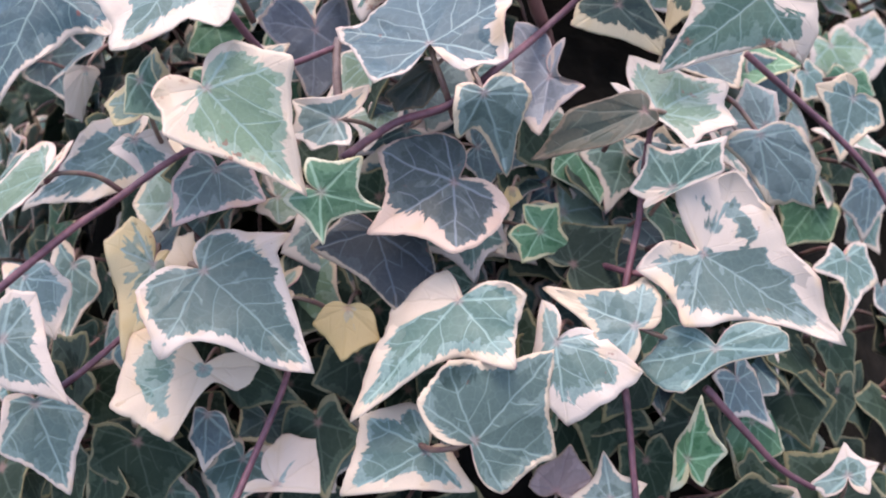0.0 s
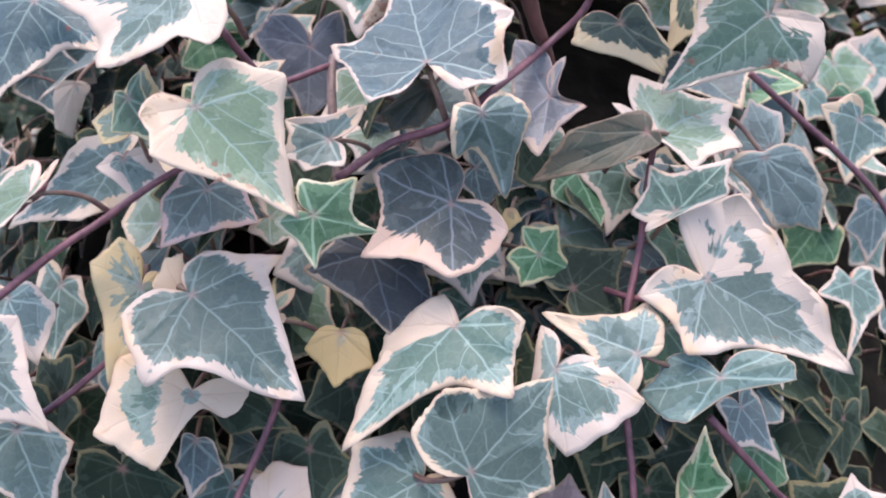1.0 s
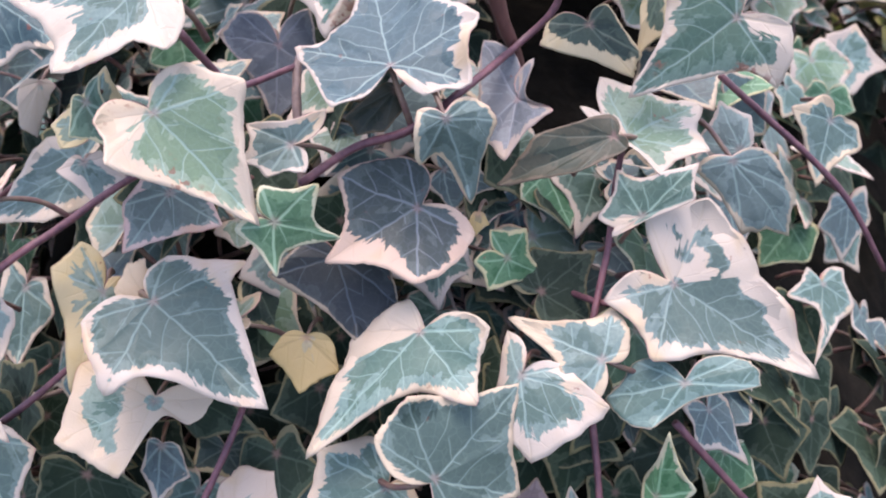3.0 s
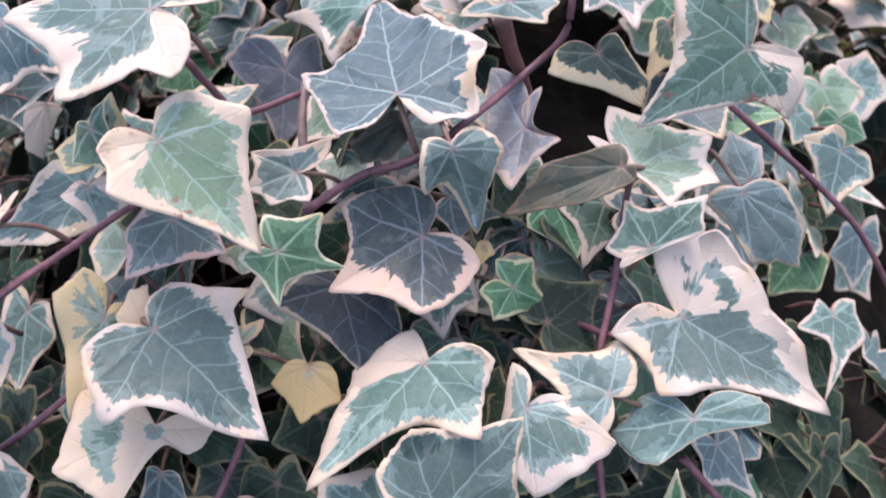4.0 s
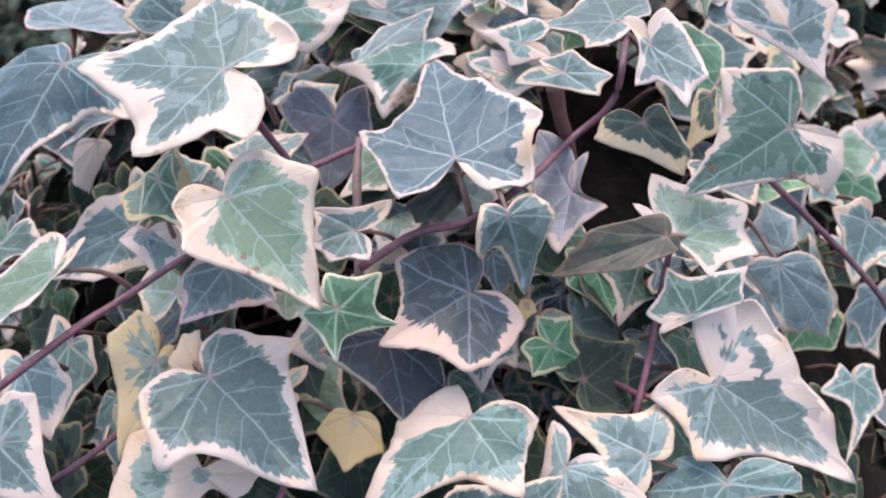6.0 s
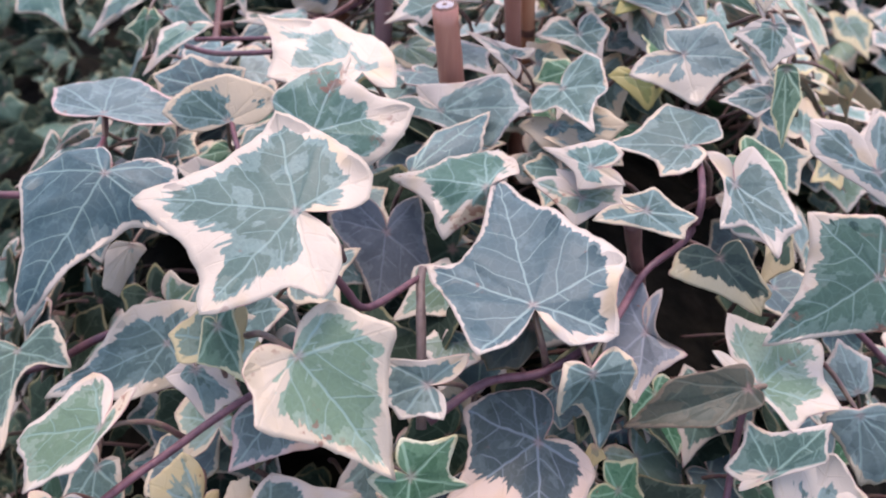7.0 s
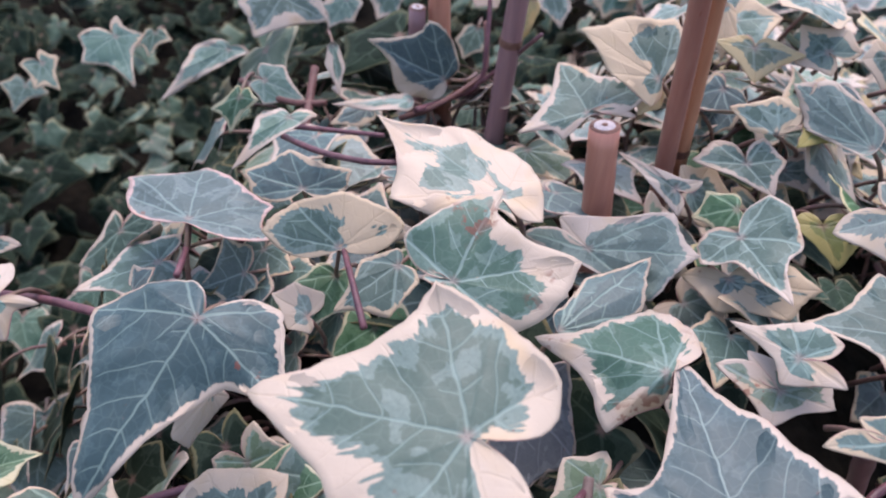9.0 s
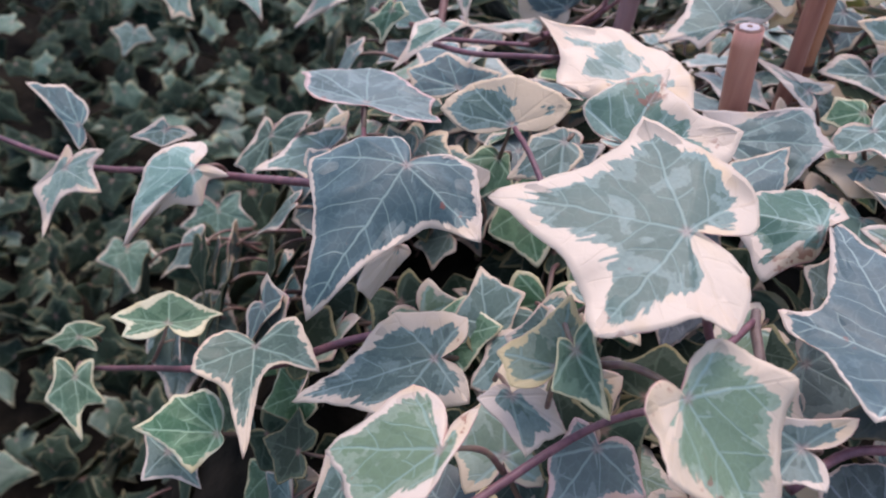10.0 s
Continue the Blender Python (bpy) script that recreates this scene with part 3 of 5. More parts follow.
leaf(vine, "mauve", pose(0.0276, 0.2750, 0.5765, -20.9, 9.8, 162.5), (29.2, 1.7), (22.1, 37, 1.5), (34.6, 147, 1.5), (18.1, -63, 3.8), (19.3, -168, 1.6), (0.08, 0.2, 0.3, 0.15, 0.05), "dull mauve-grey ivy leaf with pale veins", 0.3, gaps=((4.0, -84), (18.4, -18), None, None))
leaf(vine, "dim", pose(0.0578, 0.3011, 0.5916, -40.9, 25.1, -153.0), (27.3, -0.1), (21.3, 107, 0.1), (16.6, 133, -0.0), (23.3, -20, 0.0), (10.1, -101, -0.0), (0.05, 0.05, 0.1, 0.2, 0.6, 0.8, 0.7, 0.2, 0.05), "dark green ivy leaf with a cream lower edge, half shade painted in", 0.3)
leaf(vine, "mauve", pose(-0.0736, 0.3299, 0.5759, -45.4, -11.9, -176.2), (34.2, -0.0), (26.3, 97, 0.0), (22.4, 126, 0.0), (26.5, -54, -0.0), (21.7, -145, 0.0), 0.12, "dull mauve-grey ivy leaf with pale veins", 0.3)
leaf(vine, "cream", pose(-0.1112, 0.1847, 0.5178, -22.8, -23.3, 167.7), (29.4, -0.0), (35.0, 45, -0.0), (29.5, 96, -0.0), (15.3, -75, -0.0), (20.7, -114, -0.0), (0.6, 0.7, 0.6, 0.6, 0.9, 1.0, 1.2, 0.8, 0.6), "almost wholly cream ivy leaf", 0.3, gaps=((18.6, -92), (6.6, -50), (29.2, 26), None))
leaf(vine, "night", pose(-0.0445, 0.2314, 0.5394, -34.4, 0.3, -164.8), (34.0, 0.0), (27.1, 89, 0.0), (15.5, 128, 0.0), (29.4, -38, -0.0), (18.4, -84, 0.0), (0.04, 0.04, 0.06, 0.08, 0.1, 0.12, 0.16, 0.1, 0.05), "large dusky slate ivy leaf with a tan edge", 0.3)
leaf(vine, "ochre", pose(-0.0576, 0.2085, 0.5209, -28.5, -11.9, 179.3), (21.4, -0.0), (15.4, 58, 0.0), (9.4, 84, -0.0), (18.5, -48, -0.0), (10.2, -84, -0.0), 1.2, "yellowing cream ivy leaf", 0.3)
leaf(vine, "green", pose(0.0559, 0.3041, 0.6246, -22.4, 28.7, -171.0), (31.6, 0.2), (17.6, 43, 0.2), (17.4, 169, 0.2), (27.9, -25, 0.2), (15.8, -131, 0.2), 0.22, "green ivy leaf with a thin cream margin", 0.5, gaps=((16.2, -56), (26.5, -13), (17.3, 10), (4.0, 126)))
leaf(vine, "cream", pose(-0.0917, 0.1637, 0.4673, 3.0, 24.9, -53.7), (31.4, 0.0), (23.3, 42, 0.0), (14.4, 204, -0.0), (20.5, -53, -0.0), (14.3, -81, -0.0), 1.5, "almost wholly cream ivy leaf", 0.3)
leaf(vine, "pale", pose(-0.0292, 0.1631, 0.4872, -6.7, -23.1, 116.8), (36.7, -0.0), (28.8, 55, -0.0), (20.0, 97, -0.0), (23.6, -115, -0.0), (8.8, -167, -0.0), 0.35, "green ivy leaf with a broad cream margin", 0.3)
leaf(vine, "pale", pose(0.0322, 0.4609, 0.6201, 49.1, -1.4, -13.7), (14.6, -0.0), (12.9, 70, -0.0), (11.2, 120, -0.0), (20.1, -71, -0.0), (11.9, -126, -0.0), 0.3, "green ivy leaf with a broad cream margin", 0.9)
leaf(vine, "slate", pose(0.0434, 0.4561, 0.6446, -36.7, 39.2, -156.4), (41.0, 0.0), (11.1, 106, 0.0), (8.2, 153, 0.0), (20.4, -18, -0.0), (7.1, -79, -0.0), 0.15, "dark blue-green ivy leaf with a cream rim", 0.3)
leaf(vine, "grey", pose(0.0524, 0.3871, 0.6329, 9.0, 40.5, -102.4), (28.3, 0.0), (24.6, 68, 0.0), (24.9, 152, 0.0), (19.7, -53, 0.0), (14.4, -132, 0.0), (0.1, 0.1, 0.15, 0.1, 0.15, 0.3, 1.3, 0.6, 0.3), "dull blue-grey ivy leaf with one cream lobe", 0.5)
leaf(vine, "olive", pose(0.0386, 0.4091, 0.6096, -40.2, 23.1, -173.3), (18.3, -0.0), (12.3, 114, -0.0), (9.1, 145, 0.0), (24.1, -77, -0.0), (10.8, -98, -0.0), 0.6, "olive yellow ageing ivy leaf", 0.3)
leaf(vine, "pale", pose(0.0872, 0.4182, 0.6602, -50.4, 17.1, 168.3), (21.2, -0.0), (20.9, 117, -0.0), (18.7, 148, -0.0), (14.9, -77, -0.0), (13.4, -125, -0.0), 0.25, "green ivy leaf with a broad cream margin", 0.3)
leaf(vine, "young", pose(0.0654, 0.4324, 0.6512, -28.3, 45.1, -148.5), (34.6, -0.0), (13.0, 33, -0.0), (4.2, 82, 0.0), (17.5, -17, -0.0), (7.1, -57, 0.0), 0.05, "fresh bright green young ivy leaf", 0.55)
leaf(vine, "pale", pose(0.0839, 0.3782, 0.6509, -48.6, 10.6, 161.2), (18.0, 0.0), (16.0, 78, 0.0), (8.3, 103, 0.0), (14.3, -41, -0.0), (6.0, -82, 0.0), 0.3, "green ivy leaf with a broad cream margin", 0.3)
leaf(vine, "young", pose(0.0888, 0.3658, 0.6387, -46.1, 12.6, 161.9), (33.8, -0.0), (18.5, 16, 0.0), (4.7, 61, -0.0), (14.5, -27, 0.0), (5.0, -66, -0.0), 0.06, "fresh bright green young ivy leaf", 0.55)
leaf(vine, "green", pose(0.0838, 0.3612, 0.6280, -21.1, -41.6, 90.6), (20.2, -0.0), (11.1, 32, -0.0), (4.9, 96, -0.0), (10.4, -57, -0.0), (4.5, -115, -0.0), 0.12, "green ivy leaf with a thin cream margin", 0.3)
leaf(vine, "mid", pose(0.0067, 0.3288, 0.5981, -1.0, 37.6, -108.7), (17.5, -0.0), (12.6, 89, -0.0), (22.0, 184, 0.0), (17.6, -34, 0.0), (16.4, -145, -0.0), 0.2, "yellowish green ivy leaf with rusty flecks and cream margin", 0.6)
leaf(vine, "pale", pose(-0.0182, 0.4213, 0.6117, 17.8, -41.2, 47.5), (28.3, 0.0), (4.8, 88, -0.0), (11.3, 130, 0), (6.0, -77, 0.0), (11.3, -130, 0), 0.3, "green ivy leaf with a broad cream margin", 0.1)
leaf(vine, "cream", pose(-0.1131, 0.2101, 0.5406, 36.5, 1.8, 30.9), (18.0, 0.0), (18.5, 21, 0.0), (14.9, 21, 0.0), (13.2, -36, 0.0), (8.9, -63, 0.0), 1.5, "almost wholly cream ivy leaf", 0.2)
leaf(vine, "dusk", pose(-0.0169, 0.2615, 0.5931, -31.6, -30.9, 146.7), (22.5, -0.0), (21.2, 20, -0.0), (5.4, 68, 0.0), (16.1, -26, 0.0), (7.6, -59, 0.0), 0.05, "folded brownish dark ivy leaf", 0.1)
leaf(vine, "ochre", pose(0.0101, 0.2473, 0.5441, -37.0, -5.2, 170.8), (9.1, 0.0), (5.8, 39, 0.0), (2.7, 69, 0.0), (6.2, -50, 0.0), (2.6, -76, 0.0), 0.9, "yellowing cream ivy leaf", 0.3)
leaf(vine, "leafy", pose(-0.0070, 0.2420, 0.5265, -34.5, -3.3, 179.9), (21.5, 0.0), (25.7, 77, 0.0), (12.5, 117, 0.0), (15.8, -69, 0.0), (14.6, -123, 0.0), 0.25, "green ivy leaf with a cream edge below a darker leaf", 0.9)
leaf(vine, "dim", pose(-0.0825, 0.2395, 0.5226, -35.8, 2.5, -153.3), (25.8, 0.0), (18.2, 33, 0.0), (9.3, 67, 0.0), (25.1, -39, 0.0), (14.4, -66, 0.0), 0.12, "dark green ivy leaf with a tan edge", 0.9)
leaf(vine, "dim", pose(0.0885, 0.3186, 0.5935, -48.7, -10.6, 156.2), (27.1, 0.0), (8.6, 41, 0.0), (6.0, 86, 0.0), (16.2, -33, 0.0), (3.9, -167, 0.0), 0.35, "dark green ivy leaf with a cream edge, half shade painted in", 0.5)
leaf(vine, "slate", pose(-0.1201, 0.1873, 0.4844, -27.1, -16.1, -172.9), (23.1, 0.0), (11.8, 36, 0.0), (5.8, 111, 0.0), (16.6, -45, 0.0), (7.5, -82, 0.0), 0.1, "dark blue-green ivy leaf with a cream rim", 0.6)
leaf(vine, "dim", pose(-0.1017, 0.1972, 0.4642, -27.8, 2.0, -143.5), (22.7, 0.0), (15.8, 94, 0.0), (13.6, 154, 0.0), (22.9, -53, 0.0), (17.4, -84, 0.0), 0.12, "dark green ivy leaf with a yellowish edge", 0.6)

vine = thing("ivy_vine", "ivy vine with broad cream-bordered leaves on purple stems", "ivy", "ivy vines")
part("stem", tube("stem", [(0.111, 0.295, 0.568), (0.134, 0.291, 0.547), (0.152, 0.282, 0.532), (0.168, 0.271, 0.516), (0.186, 0.258, 0.487)], (0.0015, 0.0012), 10, 6, 0.12), STEM, vine, "purple-brown woody stem")
part("stem", tube("stem", [(0.047, 0.198, 0.512), (0.052, 0.215, 0.521), (0.059, 0.235, 0.533), (0.063, 0.251, 0.550), (0.068, 0.265, 0.564)], (0.0015, 0.0012), 10, 6, 0.12), STEM, vine, "purple-brown woody stem")
part("stem", tube("stem", [(0.078, 0.181, 0.494), (0.096, 0.170, 0.474), (0.108, 0.165, 0.460), (0.123, 0.163, 0.447)], (0.0015, 0.0012), 10, 6, 0.12), STEM, vine, "purple-brown woody stem")
part("stem", tube("stem", [(0.048, 0.183, 0.493), (0.049, 0.173, 0.481), (0.049, 0.159, 0.470), (0.049, 0.149, 0.464)], (0.0015, 0.0012), 10, 6, 0.12), STEM, vine, "purple-brown woody stem")
leaf(vine, "mid", pose(0.0682, 0.2592, 0.5674, -20.0, 5.6, -105.3), (29.4, 6.5), (20.0, 44, -1.0), (22.2, 187, 2.7), (48.1, -52, -3.0), (29.1, -123, 1.0), (0.3, 0.35, 0.5, 0.4, 0.6, 0.4, 0.4, 0.7, 0.8), "yellowish green ivy leaf with rusty flecks and cream margin", 0.9, gaps=((29.1, -76), (29.8, -31), (19.7, 17), (6.5, 107)))
leaf(vine, "rusty", pose(0.1085, 0.2829, 0.6001, -33.5, -37.5, 133.2), (48.7, -0.2), (34.1, 76, -0.3), (22.6, 126, -0.3), (29.5, -86, -0.9), (19.2, -133, -0.3), (0.9, 0.6, 0.4, 0.1, 0.15, 0.3, 0.3, 0.1, 0.1), "deep green ivy leaf with rusty spots and cream edge", 0.3, gaps=((24.5, -106), (18.9, -60), (25.2, 36), None), base=(0.19, 0.26))
leaf(vine, "green", pose(-0.0102, 0.1565, 0.5037, 17.9, 45.7, -31.0), (45.3, 1.8), (33.5, 59, 1.6), (22.5, 107, 1.6), (30.6, -66, 1.6), (26.4, -102, 3.1), 0.16, "green ivy leaf with a thin cream margin", 0.3, gaps=((26.7, -88), None, (31.0, 18), (26.0, 68)), base=(0.35, 0.28))
leaf(vine, "pale", pose(0.0221, 0.1891, 0.5165, -29.0, 8.4, 177.2), (30.4, -3.0), (21.2, 40, -2.2), (18.1, 167, -3.4), (33.3, -65, -2.1), (15.9, -97, -2.2), 0.6, "green ivy leaf with a broad cream margin", 0.3, gaps=(None, (28.3, -31), None, None))
leaf(vine, "green", pose(0.0511, 0.1911, 0.5206, -0.2, -26.1, 56.1), (39.2, -0.6), (20.3, 76, -0.4), (9.8, 134, -0.4), (24.5, -71, -0.4), (16.6, -102, -0.4), 0.25, "green ivy leaf with a thin cream margin", 1.1, gaps=((17.9, -77), (15.2, -36), (15.8, 44), (14.8, 104)), base=(0.28, None))
leaf(vine, "green", pose(0.0805, 0.1856, 0.5117, -27.8, -10.0, 137.2), (21.1, -0.1), (28.5, 41, -0.1), (18.9, 76, -0.1), (24.9, -126, -0.1), (20.8, -153, -0.1), 0.03, "green ivy leaf with a very thin pale rim", 0.5, gaps=((24.3, -142), (6.6, -69), (25.8, 21), None))
leaf(vine, "green", pose(0.1633, 0.2607, 0.4770, -17.1, -29.8, 169.1), (42.3, -0.0), (23.1, 51, -0.0), (10.0, 121, 0.0), (18.3, -78, -0.0), (18.3, -142, -0.0), 0.22, "green ivy leaf with a thin cream margin", 0.6, gaps=(None, None, (15.4, 7), None))
leaf(vine, "green", pose(0.1670, 0.3051, 0.5344, -50.3, -20.5, 176.5), (30.5, 1.9), (22.3, 90, 4.4), (12.5, 142, 1.9), (19.1, -65, 1.9), (6.7, -114, 1.9), 0.2, "green ivy leaf with a thin cream margin", 0.9, gaps=((12.4, -97), (17.8, -24), (16.2, 46), None), base=(None, None))
leaf(vine, "grey", pose(0.1081, 0.2561, 0.5551, -58.4, 30.3, -156.0), (41.6, -1.9), (30.3, 28, -1.0), (13.7, 116, -1.0), (29.8, -22, -1.0), (17.2, -53, -1.0), 0.12, "dull grey-green ivy leaf", 0.9)
leaf(vine, "grey", pose(0.1174, 0.2743, 0.5457, 35.3, -20.6, 3.8), (22.1, 0.0), (15.0, 37, 0.0), (7.3, 67, 0.0), (17.2, -51, -0.0), (12.0, -78, -0.0), 0.1, "dull grey-green ivy leaf", 0.3)
leaf(vine, "leafy", pose(0.0700, 0.2331, 0.5503, 33.5, 24.1, -45.4), (28.6, 0.0), (20.0, 27, 0.0), (13.7, 189, 0.0), (19.5, -73, 0.2), (16.2, -138, -0.2), 0.1, "fresh green ivy leaf with narrow cream edge", 0.9, gaps=((13.2, -99), (14.1, -46), None, None))
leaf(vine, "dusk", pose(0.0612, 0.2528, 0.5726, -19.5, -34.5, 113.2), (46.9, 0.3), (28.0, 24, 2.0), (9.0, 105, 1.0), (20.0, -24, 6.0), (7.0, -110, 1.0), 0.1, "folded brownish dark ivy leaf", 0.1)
leaf(vine, "young", pose(0.0688, 0.1606, 0.4779, 62.1, -5.0, -34.4), (28.9, 4.4), (15.9, 55, -0.0), (11.7, 137, 0.0), (7.2, -73, -3.1), (17.2, -169, 0.0), 0.15, "fresh bright green young ivy leaf", 0.55)
leaf(vine, "green", pose(0.1375, 0.1670, 0.4485, 25.1, -12.6, -13.0), (13.4, 0.1), (13.2, 66, 0.0), (10.1, 133, 0.0), (16.0, -107, 0.0), (12.6, -134, -0.0), 0.15, "green ivy leaf with a thin cream margin", 0.9)
leaf(vine, "green", pose(0.0397, 0.1535, 0.4624, 20.9, -5.3, -0.8), (19.0, 0.0), (15.7, 72, 0.0), (8.9, 115, -0.0), (15.1, -82, -0.0), (9.3, -105, -0.0), 0.15, "green ivy leaf with a thin cream margin", 0.9)
leaf(vine, "pale", pose(0.1114, 0.3146, 0.6241, -35.7, 34.3, -170.0), (24.4, 0.0), (24.1, 140, 0.0), (31.5, 164, 0.0), (18.8, -84, 0.0), (23.6, -147, 0.0), 0.25, "green ivy leaf with a broad cream margin", 0.3)
leaf(vine, "russet", pose(0.0197, 0.1591, 0.4605, 20.9, 5.5, -21.2), (19.8, -0.0), (15.6, 51, 0.0), (12.2, 81, 0.0), (11.5, -60, -0.0), (11.3, -98, -0.0), 0.05, "folded brownish dark ivy leaf", 0.3)

vine = thing("ivy_vine", "thin ivy shoot with small young leaves trailing over the side", "ivy", "ivy vines")
part("stem", tube("stem", [(-0.421, 0.418, 0.529), (-0.383, 0.402, 0.533), (-0.356, 0.405, 0.526), (-0.304, 0.383, 0.547), (-0.265, 0.371, 0.558), (-0.221, 0.345, 0.579), (-0.197, 0.342, 0.582)], (0.0013, 0.002), 10, 6, 0.12), STEM, vine, "purple-brown woody stem")
part("stem", tube("stem", [(-0.354, 0.359, 0.423), (-0.316, 0.342, 0.450), (-0.268, 0.305, 0.500), (-0.232, 0.304, 0.511), (-0.203, 0.307, 0.528), (-0.185, 0.310, 0.535)], (0.0013, 0.002), 10, 6, 0.12), STEM, vine, "purple-brown woody stem")
part("stem", tube("stem", [(-0.172, 0.185, 0.509), (-0.158, 0.191, 0.516), (-0.145, 0.200, 0.522)], (0.0015, 0.0012), 10, 6, 0.12), STEM, vine, "purple-brown woody stem")
leaf(vine, "green", pose(-0.1620, 0.2889, 0.5472, -18.6, -22.9, 115.2), (56.9, -2.5), (25.6, 62, -1.7), (20.2, 142, -1.9), (28.0, -36, -1.7), (21.4, -112, -1.7), (0.4, 0.4, 0.45, 0.35, 0.3, 0.3, 0.6, 0.8, 0.4), "green ivy leaf with a thin cream margin", 0.5, gaps=(None, None, None, (19.1, 97)))
leaf(vine, "yellow", pose(-0.1308, 0.2174, 0.5424, -32.0, -25.8, 179.0), (38.4, -0.0), (19.9, 101, 0.1), (20.2, 141, -0.0), (21.2, -32, 0.0), (8.5, -153, -0.0), 0.55, "yellowing cream ivy leaf", 0.3)
leaf(vine, "teal", pose(-0.1808, 0.3182, 0.6118, -26.2, -12.0, 161.4), (66.0, -6.8), (37.0, 71, -7.1), (16.8, 126, -5.5), (38.0, -74, -5.5), (24.6, -132, -6.1), (0.2, 0.2, 0.25, 0.2, 0.15, 0.1, 0.12, 0.05, 0.05), "large dark blue-green ivy leaf with pale veins", (0.3, 1.6, 0.2, 0.2), gaps=((29.5, -94), (23.0, -47), (36.3, 31), (23.9, 94)), base=(0.31, None))
leaf(vine, "light", pose(-0.3635, 0.3913, 0.5333, -39.2, -18.1, -168.0), (37.0, 0.0), (18.1, 37, 0.0), (12.4, 170, 0.0), (20.9, -69, -0.1), (20.8, -135, 0.0), 0.25, "green ivy leaf with a broad cream margin", 1.3, gaps=((13.0, -111), (13.5, -16), None, None))
leaf(vine, "light", pose(-0.2798, 0.3567, 0.5681, -27.9, -15.6, 144.2), (44.1, -11.7), (26.7, 56, -9.6), (21.0, 124, -12.7), (13.9, -59, -9.6), (13.2, -143, -9.6), (0.7, 0.5, 0.35, 0.25, 0.25, 0.12, 0.15, 0.2, 0.5), "fresh green ivy leaf with narrow cream edge", 1.1, gaps=((6.1, -111), (16.4, -4), (31.3, 18), (22.6, 89)))
leaf(vine, "leafy", pose(-0.3672, 0.5733, 0.3742, -40.3, -6.1, -163.0), (47.0, -0.0), (31.9, 64, -0.0), (21.1, 124, -0.0), (32.3, -73, -0.0), (23.6, -137, -0.0), 0.12, "fresh green ivy leaf with narrow cream edge", 1.5)
leaf(vine, "leafy", pose(-0.4862, 0.6249, 0.2693, -37.2, -1.7, -150.0), (42.0, -0.7), (29.0, 83, 0.0), (18.7, 147, -0.0), (32.0, -68, 0.0), (20.7, -113, -0.0), 0.1, "fresh green ivy leaf with narrow cream edge", 0.9)
leaf(vine, "young", pose(-0.2830, 0.3187, 0.5117, 21.3, 14.8, 23.5), (14.9, 2.1), (24.7, 77, 0.4), (15.2, 115, 3.8), (23.5, -89, 2.1), (20.1, -113, 2.1), 0.2, "fresh bright green young ivy leaf", 0.9, gaps=((17.4, -98), (15.4, -63), (17.9, 64), (17.8, 83)))
leaf(vine, "young", pose(-0.3778, 0.3840, 0.4174, 6.0, -35.1, 117.1), (19.7, 0.0), (10.5, 57, -0.0), (15.2, 164, 0.0), (11.4, -37, -0.0), (13.2, -131, 0.0), 0.1, "fresh bright green young ivy leaf", 0.9, gaps=((5.0, -84), None, None, (10.0, 114)))
leaf(vine, "young", pose(-0.3591, 0.3473, 0.4272, -33.3, -5.5, -149.5), (34.8, -0.0), (18.3, 59, -0.0), (15.9, 144, -0.0), (21.8, -41, -0.0), (13.6, -131, 0.0), 0.12, "fresh bright green young ivy leaf", 1.4, gaps=((9.9, -58), (17.2, -8), (20.5, 23), (10.4, 97)))
leaf(vine, "leafy", pose(-0.2359, 0.2999, 0.5267, -14.0, 12.0, -170.7), (49.0, 2.1), (27.1, 68, 2.4), (16.1, 124, 2.1), (31.9, -59, 3.2), (20.1, -122, 2.1), 0.2, "fresh green ivy leaf with narrow cream edge", 1.7, gaps=((22.9, -84), (15.0, -30), (22.0, 29), (21.5, 89)), base=(0.21, 0.18))
leaf(vine, "young", pose(-0.2465, 0.2763, 0.4968, 9.4, -27.6, 97.4), (32.8, -0.0), (23.7, 36, -0.0), (19.6, 67, 0.0), (18.1, -65, 0), (5.3, -115, 0.0), 0.1, "fresh bright green young ivy leaf", 0.55)
leaf(vine, "leafy", pose(-0.2701, 0.2763, 0.4787, -26.1, 12.5, -123.7), (21.5, -0.0), (15.4, 83, 0.0), (14.2, 176, 0.0), (13.0, -30, -0.0), (12.0, -99, -0.0), 0.1, "fresh green ivy leaf with narrow cream edge", 0.9, gaps=((7.5, -46), None, None, None))
leaf(vine, "green", pose(-0.3147, 0.4066, 0.5543, -5.2, -45.1, 124.6), (16.9, -0.0), (6.6, 97, -0.0), (2.4, 155, -0.0), (9.3, -65, 0), (15.2, -158, 0.0), 0.15, "green ivy leaf with a thin cream margin", 0.3)
leaf(vine, "slate", pose(-0.3779, 0.4334, 0.5318, 39.6, -26.0, 61.3), (34.6, -0.0), (23.3, 32, -0.0), (13.7, 62, -0.0), (8.5, -28, 0.0), (13.9, -130, 0), 0.1, "dark blue-green ivy leaf with a cream rim", 0.3)
leaf(vine, "leafy", pose(-0.2778, 0.4553, 0.5283, -40.8, -20.0, 177.7), (28.7, -0.0), (26.3, 24, -0.0), (11.7, 139, -0.0), (18.9, -107, -0.0), (26.4, -147, 0.0), 0.12, "fresh green ivy leaf with narrow cream edge", 0.9)
